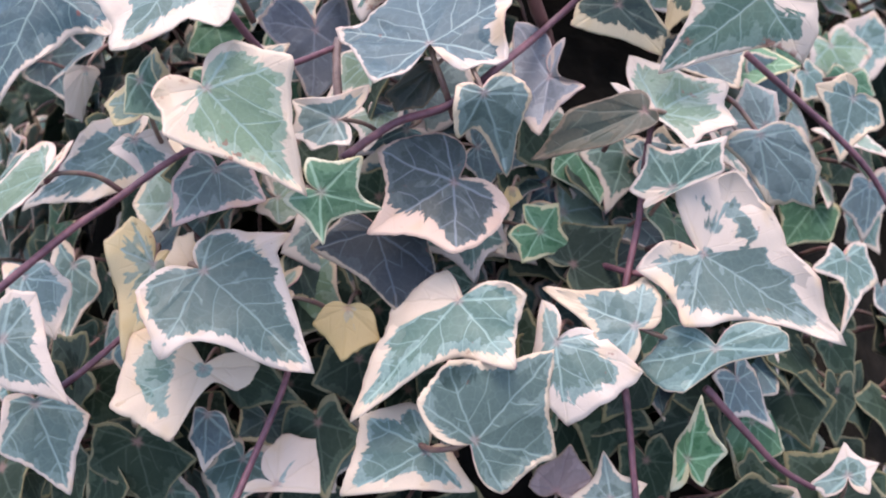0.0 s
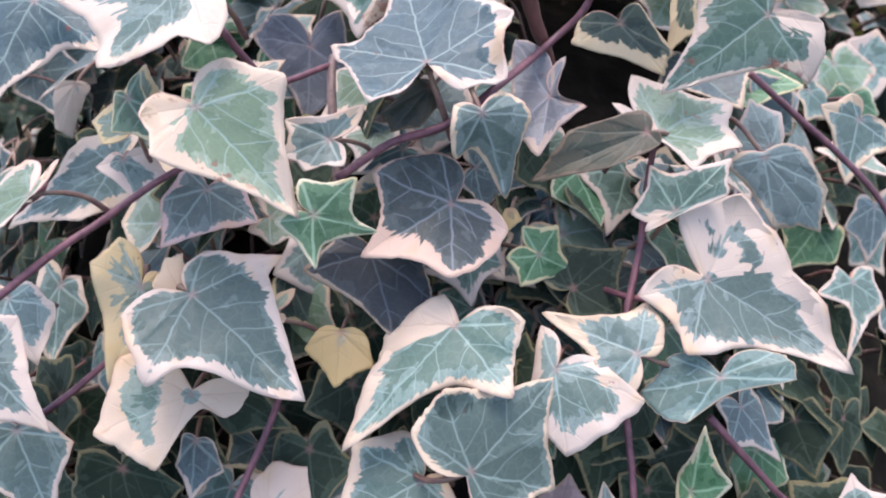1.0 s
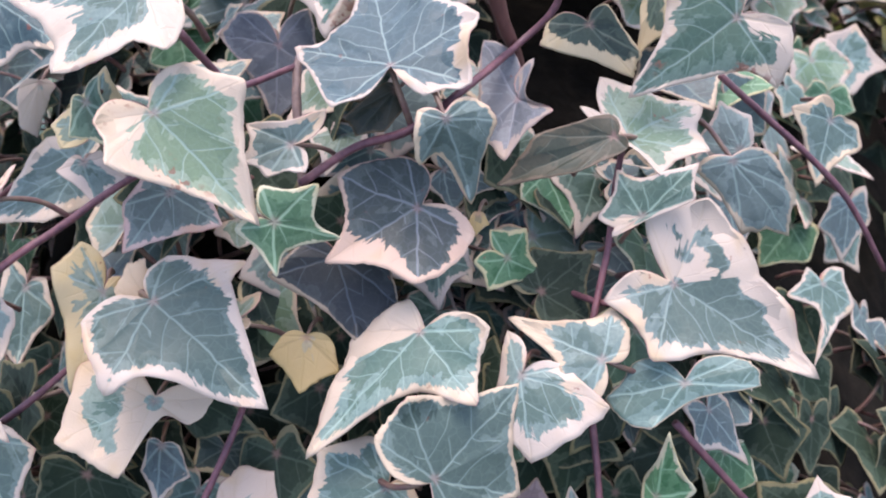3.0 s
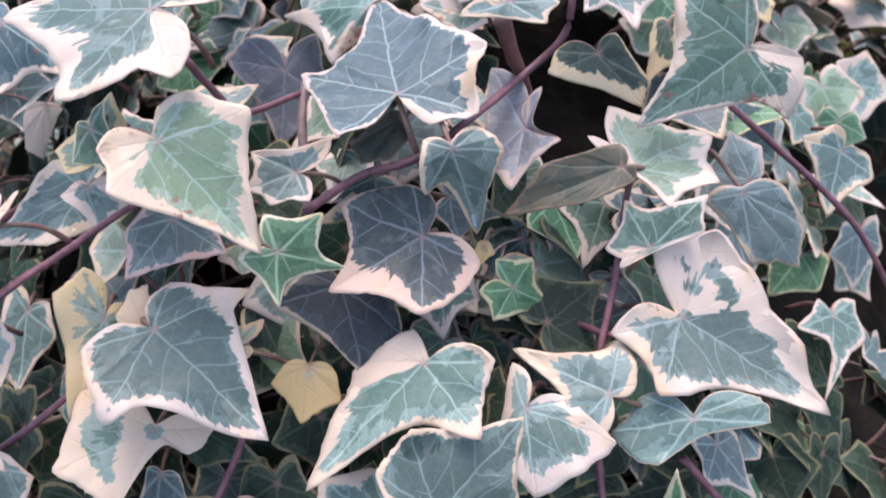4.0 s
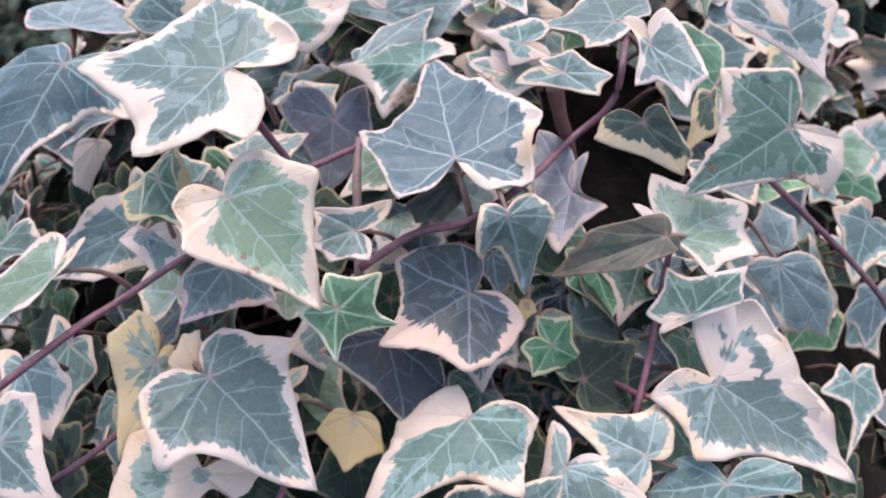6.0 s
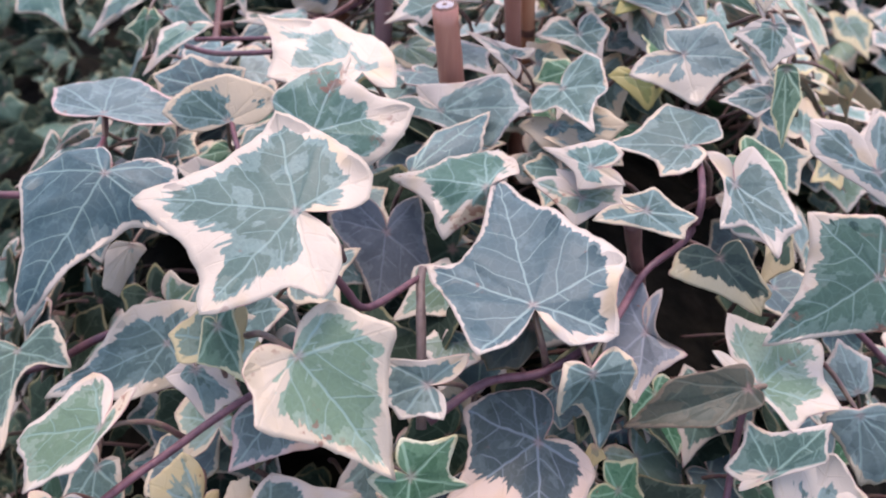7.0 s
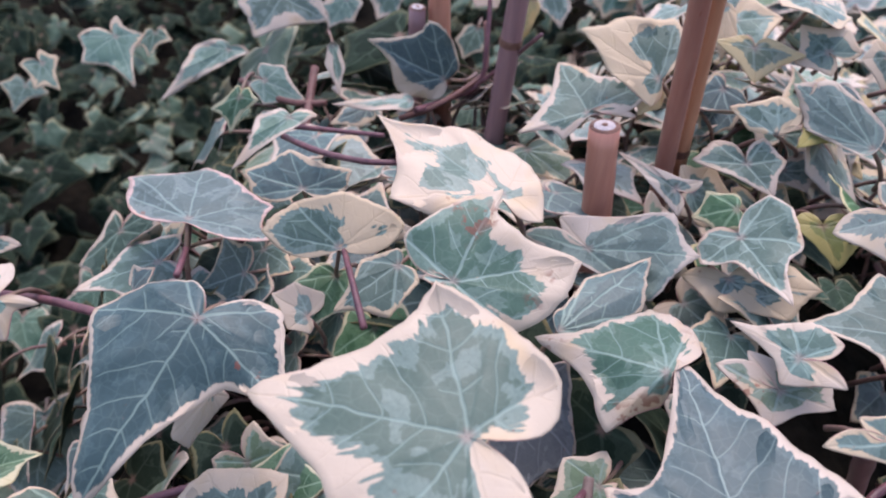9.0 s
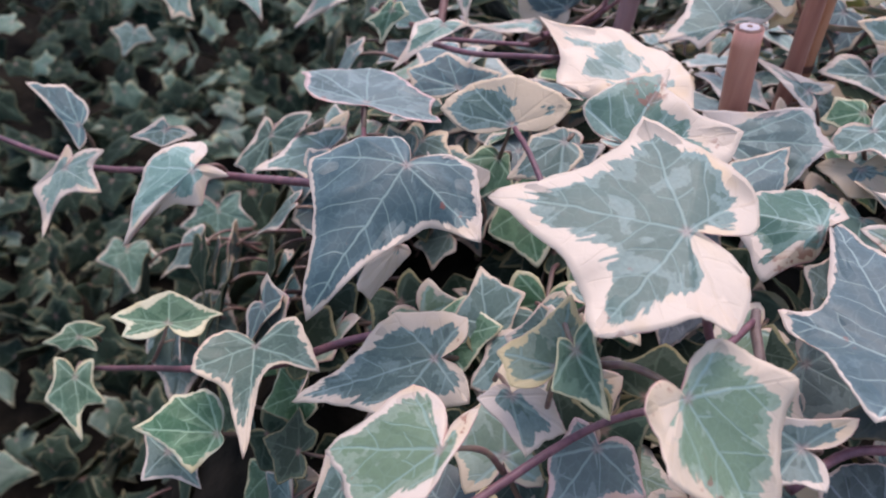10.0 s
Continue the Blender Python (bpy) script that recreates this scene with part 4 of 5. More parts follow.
leaf(vine, "leafy", pose(-0.5258, 0.7840, 0.4148, -45.6, -24.6, -173.8), (27.8, -0.0), (22.9, 73, -0.0), (13.4, 118, -0.0), (20.9, -96, -0.0), (13.3, -151, -0.0), 0.1, "fresh green ivy leaf with narrow cream edge", 0.9)
leaf(vine, "mid", pose(-0.1527, 0.2160, 0.5899, -24.2, 10.3, 123.2), (29.5, 0.7), (36.6, 42, 0.7), (25.9, 99, 0.7), (15.6, -50, 0.7), (15.7, -195, 0.7), (0.5, 0.3, 0.3, 0.3, 0.25, 0.1, 0.1, 0.3, 0.4), "yellowish green ivy leaf with rusty flecks and cream margin", 0.3)
leaf(vine, "green", pose(-0.1447, 0.3072, 0.5508, 33.8, -7.9, 10.9), (24.0, 0.0), (20.0, 56, -0.0), (9.3, 116, -0.0), (13.0, -70, -0.0), (11.7, -127, -0.0), 0.12, "green ivy leaf with a thin cream margin", 0.3)
leaf(vine, "green", pose(-0.1660, 0.1717, 0.5558, -38.9, 7.1, -131.1), (30.7, -0.0), (17.3, 34, -0.0), (12.6, 86, -0.0), (18.3, -105, 0.0), (16.8, -131, 0.0), 0.3, "green ivy leaf with a thin cream margin", 0.3)
leaf(vine, "green", pose(-0.1745, 0.1744, 0.5150, -34.0, -8.0, -146.7), (37.4, 0.0), (20.3, 56, 0.0), (10.7, 126, 0.0), (19.6, -53, 0.0), (11.0, -83, 0.0), 0.15, "green ivy leaf with a thin cream margin", 0.3)
leaf(vine, "green", pose(-0.1815, 0.2151, 0.5423, -3.6, 19.8, -143.9), (41.6, 3.1), (19.5, 28, 3.1), (11.3, 159, 2.4), (33.2, -29, 6.7), (13.8, -59, 3.1), 0.2, "green ivy leaf with a thin cream margin", 0.3)
leaf(vine, "green", pose(-0.1881, 0.2525, 0.5113, -35.4, -19.7, -168.6), (34.6, -0.0), (26.2, 27, -0.0), (15.2, 146, 0.0), (16.8, -48, 0.0), (9.0, -119, -0.0), 0.15, "green ivy leaf with a thin cream margin", 0.3)
leaf(vine, "green", pose(-0.3244, 0.4146, 0.4207, -37.3, -14.3, -160.7), (61.8, 0.0), (32.2, 39, -0.0), (23.0, 104, 0.0), (33.7, -72, -0.0), (26.6, -121, 0.0), 0.2, "green ivy leaf with a thin cream margin", 0.3)
leaf(vine, "cream", pose(-0.1835, 0.3253, 0.5684, -62.4, -19.9, 176.7), (26.4, -4.5), (24.3, 18, -2.1), (11.0, 56, -2.1), (9.2, -24, -2.1), (6.1, -84, -2.1), 1.2, "almost wholly cream ivy leaf", 0.3)

vine = thing("ivy_vine", "ivy vine with pale and pink-rimmed leaves beside the canes", "ivy", "ivy vines")
part("stem", tube("stem", [(-0.190, 0.458, 0.594), (-0.170, 0.438, 0.601), (-0.145, 0.412, 0.615), (-0.127, 0.411, 0.617)], (0.0015, 0.0012), 10, 6, 0.12), STEM, vine, "purple-brown woody stem")
part("stem", tube("stem", [(-0.102, 0.568, 0.632), (-0.101, 0.551, 0.607), (-0.103, 0.546, 0.586), (-0.120, 0.547, 0.574), (-0.135, 0.522, 0.579)], (0.0012, 0.0018), 10, 6, 0.12), STEM, vine, "purple-brown woody stem")
part("stem", tube("stem", [(-0.075, 0.516, 0.631), (-0.089, 0.533, 0.607), (-0.103, 0.546, 0.586)], (0.001, 0.0014), 10, 6, 0.12), STEM, vine, "purple-brown woody stem")
part("stem", tube("stem", [(-0.145, 0.371, 0.603), (-0.138, 0.351, 0.604), (-0.131, 0.333, 0.601)], (0.0011, 0.0013), 10, 6, 0.12), STEM, vine, "purple-brown woody stem")
part("stem", tube("stem", [(-0.213, 0.396, 0.590), (-0.210, 0.383, 0.586), (-0.205, 0.359, 0.591)], (0.0011, 0.0013), 10, 6, 0.12), STEM, vine, "purple-brown woody stem")
part("stem", tube("stem", [(-0.190, 0.474, 0.590), (-0.166, 0.466, 0.595), (-0.143, 0.458, 0.600)], (0.0013, 0.0011), 10, 6, 0.12), STEM, vine, "purple-brown woody stem")
part("stem", tube("stem", [(-0.244, 0.566, 0.562), (-0.221, 0.544, 0.566), (-0.203, 0.534, 0.569), (-0.186, 0.536, 0.570)], (0.0021, 0.0017), 10, 6, 0.12), STEM_RED, vine, "reddish brown woody stem")
part("stem", tube("stem", [(-0.197, 0.557, 0.580), (-0.196, 0.535, 0.569), (-0.194, 0.515, 0.562), (-0.197, 0.515, 0.546)], (0.0024, 0.0028), 10, 6, 0.12), STEM_RED, vine, "reddish brown woody stem")
part("stem", tube("stem", [(-0.103, 0.573, 0.611), (-0.101, 0.563, 0.600), (-0.102, 0.553, 0.588), (-0.125, 0.531, 0.578), (-0.144, 0.525, 0.571)], (0.0014, 0.0017), 10, 6, 0.12), STEM_RED, vine, "reddish brown woody stem")
leaf(vine, "cream", pose(-0.0885, 0.3952, 0.6177, 8.8, -11.9, 56.9), (61.7, -0.2), (19.6, 78, 0.0), (19.0, 180, 0.0), (43.3, -45, 1.7), (22.8, -70, 0.0), (0.9, 1.0, 1.0, 1.1, 1.1, 1.1, 1.2, 0.9, 0.6), "almost wholly cream ivy leaf", 0.3, gaps=(None, (42.5, -18), (38.3, 22), (15.7, 117)))
leaf(vine, "rusty", pose(-0.1032, 0.3420, 0.6180, 10.4, 35.6, -71.7), (42.7, 0.0), (26.5, 48, 0.0), (10.6, 196, 0.0), (36.9, -54, 0.0), (22.2, -130, 0.0), (0.05, 0.05, 0.15, 0.5, 0.9, 0.45, 0.3, 0.1, 0.05), "deep green ivy leaf with rusty spots and cream edge", -0.3, gaps=((25.5, -86), (26.0, -45), (36.3, 19), None))
leaf(vine, "slate", pose(-0.0640, 0.3519, 0.5922, 11.5, 19.0, -40.4), (49.7, 0.1), (32.4, 25, 0.4), (14.4, 42, 0.4), (25.6, -21, 0.4), (10.1, -34, 0.4), 0.08, "dark blue-green ivy leaf with a cream rim", 0.3)
leaf(vine, "grey", pose(-0.0527, 0.3940, 0.5975, 12.7, 39.5, -90.5), (41.9, 0.1), (31.5, 38, 0.0), (27.4, 190, 0.0), (35.0, -27, 0.0), (17.0, -135, 0.0), (0.5, 0.4, 0.25, 0.15, 0.3, 0.1, 0.1, 0.1, 0.1), "dull grey-green ivy leaf", 0.3)
leaf(vine, "rusty", pose(-0.0328, 0.3237, 0.6058, -6.3, -13.6, 65.6), (47.0, -7.4), (38.1, 63, -13.3), (25.9, 90, -9.9), (24.2, -61, -12.8), (6.7, -96, -9.9), 0.35, "deep green ivy leaf with rusty spots and cream edge", 0.9, gaps=(None, (25.8, -20), (29.4, 32), None))
leaf(vine, "green", pose(0.0033, 0.3943, 0.6105, 0.2, 30.2, -165.1), (40.7, 1.8), (18.3, 76, 1.1), (13.2, 133, 1.1), (23.0, -46, 1.1), (21.0, -123, 1.1), 0.12, "green ivy leaf with a thin cream margin", 0.9, gaps=((20.8, -88), (22.5, -20), (15.3, 28), (16.1, 107)))
leaf(vine, "pale", pose(0.0010, 0.3851, 0.5970, -14.0, 38.4, -134.9), (25.9, 0.0), (13.6, 74, -0.0), (17.9, 148, 0.0), (32.2, -30, 0.0), (22.9, -52, -0.0), 0.5, "green ivy leaf with a broad cream margin", 0.3)
leaf(vine, "green", pose(0.0488, 0.3426, 0.6146, -5.9, -4.0, 76.0), (34.3, -2.6), (30.6, 71, 0.8), (29.4, 113, -6.3), (22.0, -66, 0.5), (8.7, -162, -1.1), 0.14, "green ivy leaf with a thin cream margin", 0.9, gaps=((14.4, -100), (15.9, -40), (23.2, 27), (28.0, 95)))
leaf(vine, "green", pose(0.0234, 0.2953, 0.6183, 1.6, 34.4, -100.2), (18.6, 0.0), (16.6, 33, 0.0), (19.3, 161, 0.0), (9.5, -77, 0.0), (10.8, -157, 0.0), 0.14, "green ivy leaf with a thin cream margin", 0.7)
leaf(vine, "green", pose(0.0092, 0.3316, 0.6109, -3.7, -37.6, 51.5), (25.3, -0.6), (12.0, 48, -0.2), (14.0, 130, -0.2), (10.3, -86, -0.2), (16.6, -176, -0.2), 0.25, "green ivy leaf with a thin cream margin", 0.9, gaps=((10.4, -152), (7.7, -31), (15.6, 13), (13.0, 83)))
leaf(vine, "rose", pose(-0.2102, 0.3877, 0.5952, 2.0, -0.5, 9.7), (46.4, -6.2), (35.0, 63, -6.2), (35.0, 109, -1.6), (50.3, -40, -6.2), (36.0, -54, -6.2), 0.15, "blue-green ivy leaf with a pink rim", 0.4, gaps=((40.5, -45), (36.7, -20), (31.7, 35), (28.1, 88)))
leaf(vine, "pale", pose(-0.1464, 0.3698, 0.6040, 50.3, -1.7, -1.5), (20.5, 0.5), (22.8, 46, 1.3), (25.5, 66, 0.5), (23.2, -50, 0.5), (30.3, -84, 0.5), (0.2, 0.2, 0.25, 0.5, 0.7, 0.9, 0.9, 0.7, 0.5), "green ivy leaf with a broad cream margin", -0.2, gaps=(None, None, None, None))
leaf(vine, "slate", pose(-0.1737, 0.4257, 0.5884, 40.9, -9.6, 25.6), (18.8, -0.0), (23.0, 85, 0.0), (18.8, 107, 0.0), (25.5, -54, 0.0), (21.7, -80, -0.0), 0.15, "dark blue-green ivy leaf with a cream rim", 0.3)
leaf(vine, "light", pose(-0.1861, 0.4568, 0.6049, -30.2, -32.5, 157.6), (35.4, -0.2), (14.2, 47, -0.0), (7.2, 78, -0.0), (6.3, -112, -0.0), (13.1, -143, -0.0), 0.2, "fresh green ivy leaf with narrow cream edge", 0.6)
leaf(vine, "young", pose(-0.2160, 0.4791, 0.6000, -63.0, -10.9, 172.7), (18.6, -1.7), (15.6, 50, -0.0), (5.9, 153, -0.0), (9.8, -100, 1.2), (6.5, -153, -0.0), 0.1, "fresh bright green young ivy leaf", 0.9)
leaf(vine, "light", pose(-0.2231, 0.5440, 0.5757, -28.6, 40.2, -113.1), (25.3, 0.0), (13.9, 65, 0), (9.1, 136, -0.0), (13.9, -65, 0), (10.1, -130, 0), 0.1, "green ivy leaf with a thin cream margin", 0.3)
leaf(vine, "light", pose(-0.2607, 0.5972, 0.5658, -33.4, -39.1, 155.8), (53.5, -0.0), (20.3, 45, -0.0), (9.8, 77, -0.0), (8.8, -39, -0.0), (13.1, -134, -0.0), 0.22, "fresh green ivy leaf with narrow cream edge", 0.3)
leaf(vine, "light", pose(-0.3498, 0.6311, 0.5499, -47.6, 7.0, -147.0), (36.9, -0.1), (28.7, 68, -0.0), (23.0, 107, -0.0), (18.1, -81, 0.0), (14.4, -159, -0.0), 0.2, "fresh green ivy leaf with narrow cream edge", 1.3)
leaf(vine, "light", pose(-0.3917, 0.6074, 0.5371, -48.5, 13.2, -134.9), (20.4, -0.0), (18.3, 47, -0.0), (13.8, 112, 0.0), (11.2, -88, -0.0), (9.5, -158, -0.0), 0.2, "fresh green ivy leaf with narrow cream edge", 0.9)
leaf(vine, "leafy", pose(-0.3459, 0.6841, 0.5303, -48.1, -18.4, -171.3), (19.5, -0.0), (14.8, 40, -0.0), (7.0, 91, -0.0), (13.2, -83, 0.0), (7.4, -130, -0.0), 0.12, "fresh green ivy leaf with narrow cream edge", 0.9)
leaf(vine, "pale", pose(-0.2288, 0.6126, 0.5968, -45.9, -28.5, 170.6), (30.4, 0.0), (27.4, 46, 0.0), (18.5, 80, 0.0), (30.3, -99, -0.0), (22.1, -145, 0.0), 0.4, "green ivy leaf with a broad cream margin", 0.3)
leaf(vine, "light", pose(-0.1381, 0.5238, 0.5836, -2.5, -27.3, 103.8), (41.9, 0.0), (21.0, 7, 0.0), (6.7, 30, 0.0), (22.1, -14, 0.0), (6.6, -71, 0.0), 0.25, "pale green ivy leaf with a cream edge, nearly flat", 0.3)
leaf(vine, "slate", pose(-0.1609, 0.5281, 0.5741, -20.5, -40.0, 131.9), (23.6, 0.0), (13.8, 24, 0.0), (10.3, 52, 0.0), (12.1, -42, 0.0), (7.0, -90, 0.0), 0.2, "grey-green ivy leaf with a cream rim", 0.4)
leaf(vine, "leafy", pose(-0.1884, 0.5666, 0.5909, -55.1, 4.0, -163.0), (29.1, 0.0), (12.1, 30, 0.0), (4.6, 53, 0.0), (13.2, -24, 0.0), (5.1, -44, 0.0), 0.2, "narrow hanging ivy leaf with a cream edge", 0.3)
leaf(vine, "cream", pose(-0.1021, 0.6064, 0.6200, -54.9, -26.9, 164.9), (16.4, 0.0), (14.1, 36, 0.0), (7.3, 81, 0.0), (14.0, -51, 0.0), (8.7, -91, 0.0), 1.2, "cream ivy leaf behind a bamboo cane", 0.3)
leaf(vine, "ochre", pose(-0.0743, 0.6323, 0.6030, -62.3, -13.6, 172.1), (32.7, 0.0), (18.0, 22, 0.0), (6.5, 56, 0.0), (18.9, -12, 0.0), (7.4, -43, 0.0), 0.3, "withered yellowish leaf hanging beside a cane", 0.3)
leaf(vine, "cream", pose(0.0149, 0.5412, 0.6456, -59.2, 9.4, 171.8), (26.2, 0.0), (14.3, 32, 0.0), (5.0, 76, 0.0), (16.6, -23, 0.0), (6.6, -50, 0.0), 0.9, "cream ivy leaf behind the tall canes", 0.4)
leaf(vine, "pale", pose(-0.0590, 0.7402, 0.5764, -58.1, 17.5, -171.6), (34.1, 0.0), (19.2, 48, 0.0), (7.4, 73, 0.0), (25.3, -27, 0.0), (12.8, -65, 0.0), 0.35, "green ivy leaf with a broad cream margin", 0.4)
leaf(vine, "light", pose(-0.2129, 0.7379, 0.5489, -53.2, -27.8, 173.2), (26.1, 0.0), (20.0, 45, 0.0), (10.5, 95, 0.0), (18.0, -51, 0.0), (13.1, -113, 0.0), 0.25, "green ivy leaf with narrow cream edge", 0.5)
leaf(vine, "pale", pose(-0.1817, 0.7667, 0.5513, -56.4, -20.7, 175.9), (28.9, 0.0), (20.2, 40, 0.0), (9.8, 91, 0.0), (22.2, -35, 0.0), (12.8, -84, 0.0), 0.25, "green ivy leaf with a broad cream margin", 0.5)
leaf(vine, "light", pose(-0.0033, 0.7639, 0.5714, -58.8, -15.9, 163.3), (28.0, 0.0), (24.6, 34, 0.0), (10.8, 65, 0.0), (21.3, -52, 0.0), (15.8, -99, 0.0), 0.3, "green ivy leaf with narrow cream edge", 0.5)
leaf(vine, "leafy", pose(-0.1094, 0.7136, 0.5461, -54.6, -18.4, 170.1), (25.2, 0.0), (18.8, 39, 0.0), (8.7, 79, 0.0), (17.1, -39, 0.0), (10.2, -91, 0.0), 0.2, "green ivy leaf with narrow cream edge", 0.5)
leaf(vine, "leafy", pose(-0.1070, 0.6328, 0.5260, -51.4, -9.0, 175.8), (23.9, 0.0), (19.9, 47, 0.0), (9.9, 87, 0.0), (19.0, -38, 0.0), (10.4, -82, 0.0), 0.2, "green ivy leaf with narrow cream edge", 0.5)
leaf(vine, "teal", pose(-0.1227, 0.5466, 0.5866, 65.0, -73.3, 9.8), (47.8, 0.5), (33.0, 59, 4.0), (15.8, 99, 1.3), (29.2, -35, 1.3), (13.9, -84, 1.3), (0.9, 0.7, 0.15, 0.12, 0.1), "dark blue-green ivy leaf with a cream rim", 0.3, gaps=((24.4, -48), (32.7, -8), (28.1, 37), (28.6, 75)))
leaf(vine, "green", pose(-0.0540, 0.4583, 0.6223, -17.6, -15.2, 110.6), (31.8, 0.8), (34.3, 87, -1.5), (31.4, 167, -0.0), (15.6, -29, -5.0), (21.4, -152, 0.0), 0.2, "green ivy leaf with a thin cream margin", 0.9, gaps=((3.6, -150), (17.4, -8), (20.2, 53), (22.2, 129)), base=(None, 0.51))
leaf(vine, "pale", pose(-0.0275, 0.4587, 0.6412, 21.3, -39.1, 48.4), (39.8, 0.0), (31.5, 26, 0.0), (27.2, 71, 0.0), (20.0, -28, 0.0), (12.0, -111, 0.0), (0.3, 0.5, 1.0, 1.2, 1.5, 1.2, 0.9, 0.3, 0.2), "cream ivy leaf with a small grey-green middle", 0.35)
leaf(vine, "green", pose(0.0160, 0.4467, 0.6121, -29.8, 36.0, -158.1), (19.0, -0.3), (22.9, 131, 0.0), (17.8, 162, 0.0), (15.5, -58, 0.0), (13.1, -113, 0.0), 0.15, "green ivy leaf with a thin cream margin", 0.3)
leaf(vine, "young", pose(-0.1495, 0.3781, 0.5828, -33.1, -17.4, 167.3), (27.6, -0.0), (16.5, 52, -0.0), (8.6, 94, -0.0), (15.1, -55, -0.0), (5.4, -138, -0.0), 0.08, "fresh bright green young ivy leaf", 0.9)
leaf(vine, "pale", pose(-0.1569, 0.3602, 0.5766, 22.2, -27.5, 63.3), (16.4, -0.0), (14.3, 35, 0.0), (10.8, 93, 0.0), (9.0, -65, 0), (6.6, -130, 0), 0.5, "green ivy leaf with a broad cream margin", 0.3)
leaf(vine, "green", pose(-0.1239, 0.3656, 0.6022, -25.3, -28.7, 140.6), (28.4, -0.0), (13.5, 44, -0.0), (6.3, 126, 0.0), (19.3, -45, -0.0), (9.8, -105, -0.0), 0.15, "green ivy leaf with a thin cream margin", 0.3)
leaf(vine, "yellow", pose(-0.0223, 0.4681, 0.6345, -45.7, -21.3, 151.3), (17.5, 0.0), (13.3, 32, 0.0), (4.2, 72, 0.0), (10.7, -32, -0.0), (4.2, -53, 0.0), 0.9, "yellowing cream ivy leaf", 0.3)
leaf(vine, "slate", pose(0.0118, 0.4951, 0.6225, -49.4, -7.1, 160.4), (29.1, -0.0), (13.6, 52, 0.0), (9.0, 130, 0.0), (19.2, -35, -0.0), (13.4, -77, 0.0), 0.12, "dark blue-green ivy leaf with a cream rim", 0.3)
leaf(vine, "pale", pose(0.0247, 0.4490, 0.6258, 19.4, -44.9, 45.9), (23.4, -0.0), (17.1, 58, -0.0), (14.0, 103, 0.0), (10.8, -23, -0.0), (12.3, -227, -0.0), 0.3, "green ivy leaf with a broad cream margin", 0.3)
leaf(vine, "grey", pose(0.0582, 0.4353, 0.6316, 25.7, -42.8, 31.1), (41.5, -0.0), (32.7, 19, -0.0), (13.9, 51, 0.0), (26.1, -24, -0.0), (6.1, -65, -0.0), 0.12, "dull grey-green ivy leaf", 0.3)
leaf(vine, "grey", pose(0.0696, 0.4504, 0.6397, -50.3, -3.1, 153.2), (20.4, -0.0), (16.4, 61, -0.0), (8.7, 88, -0.0), (18.6, -37, -0.0), (6.4, -86, 0.0), 0.1, "dull grey-green ivy leaf", 0.3)
leaf(vine, "yellow", pose(0.0240, 0.5075, 0.6389, -51.2, 11.0, 173.8), (17.0, -0.0), (18.3, 103, -0.0), (9.2, 132, 0.0), (23.2, -79, -0.0), (7.8, -119, -0.0), 0.4, "yellowing cream ivy leaf", 0.3)
leaf(vine, "pale", pose(0.0562, 0.5038, 0.6416, 35.0, -42.1, 24.4), (18.1, -0.0), (13.8, 82, 0.0), (14.3, 136, 0.0), (15.2, -66, 0.0), (11.4, -146, 0.0), 0.35, "green ivy leaf with a broad cream margin", 0.3)
leaf(vine, "pale", pose(0.0769, 0.4906, 0.6476, -52.0, 11.6, 166.2), (17.5, 0.0), (11.2, 84, 0.0), (9.9, 146, 0.0), (19.5, -73, 0.0), (10.7, -119, -0.0), 0.3, "green ivy leaf with a broad cream margin", 0.3)
leaf(vine, "pale", pose(0.0880, 0.4766, 0.6561, -24.0, 49.4, -145.5), (16.2, -0.0), (4.7, 131, -0.0), (8.4, 215, -0.0), (10.7, -54, -0.0), (9.1, -115, 0.0), 0.3, "green ivy leaf with a broad cream margin", 0.3)
leaf(vine, "pale", pose(0.0369, 0.4592, 0.6036, -26.4, 39.8, -146.6), (14.3, -0.0), (7.5, 90, -0.0), (7.5, 206, -0.0), (18.0, -42, -0.0), (12.6, -79, -0.0), 0.25, "green ivy leaf with a broad cream margin", 0.3)
leaf(vine, "young", pose(0.0099, 0.4236, 0.6037, -22.8, -38.7, 107.6), (18.9, 0.0), (14.5, 43, -0.0), (6.5, 101, -0.0), (12.3, -42, -0.0), (7.9, -88, 0.0), 0.12, "fresh bright green young ivy leaf", 0.55)
leaf(vine, "mid", pose(-0.0748, 0.4930, 0.5799, -28.3, 36.7, -132.7), (30.5, -0.0), (12.5, 60, 0.0), (12.2, 130, 0), (23.0, -30, -0.0), (12.7, -54, 0.0), 0.2, "yellowish green ivy leaf with rusty flecks and cream margin", 0.3)



# ---- the ivy between and behind them ----
def mound(x, y):
    """The height of the ivy's leafy surface."""
    wide = 1.802 if x < 0 else 1.802 - 1.2 * min(max(y - 0.3, 0) * 5, 1)
    z = 0.364 - 0.053 * x + 1.228 * y - wide * x * x - 1.488 * y * y - 0.641 * x * y
    z -= 1.6 * max(-0.27 - x, 0)
    z += 0.3 * max(y - 0.42, 0) * min(max(x + 0.05, 0) * 10, 1)
    far = (0.30 if x > 0 else 0.30 + 0.45 * max(x, -0.4)) + 0.05 * noise.noise(Vector((x * 2.1, y * 2.1, 3.0)))
    far += 0.17 * min(max(x, 0) * 6, 1) * min(max(y - 0.55, 0) * 5, 1)
    return max(z, far) if y > -0.1 else max(min(z, far), 0.05)


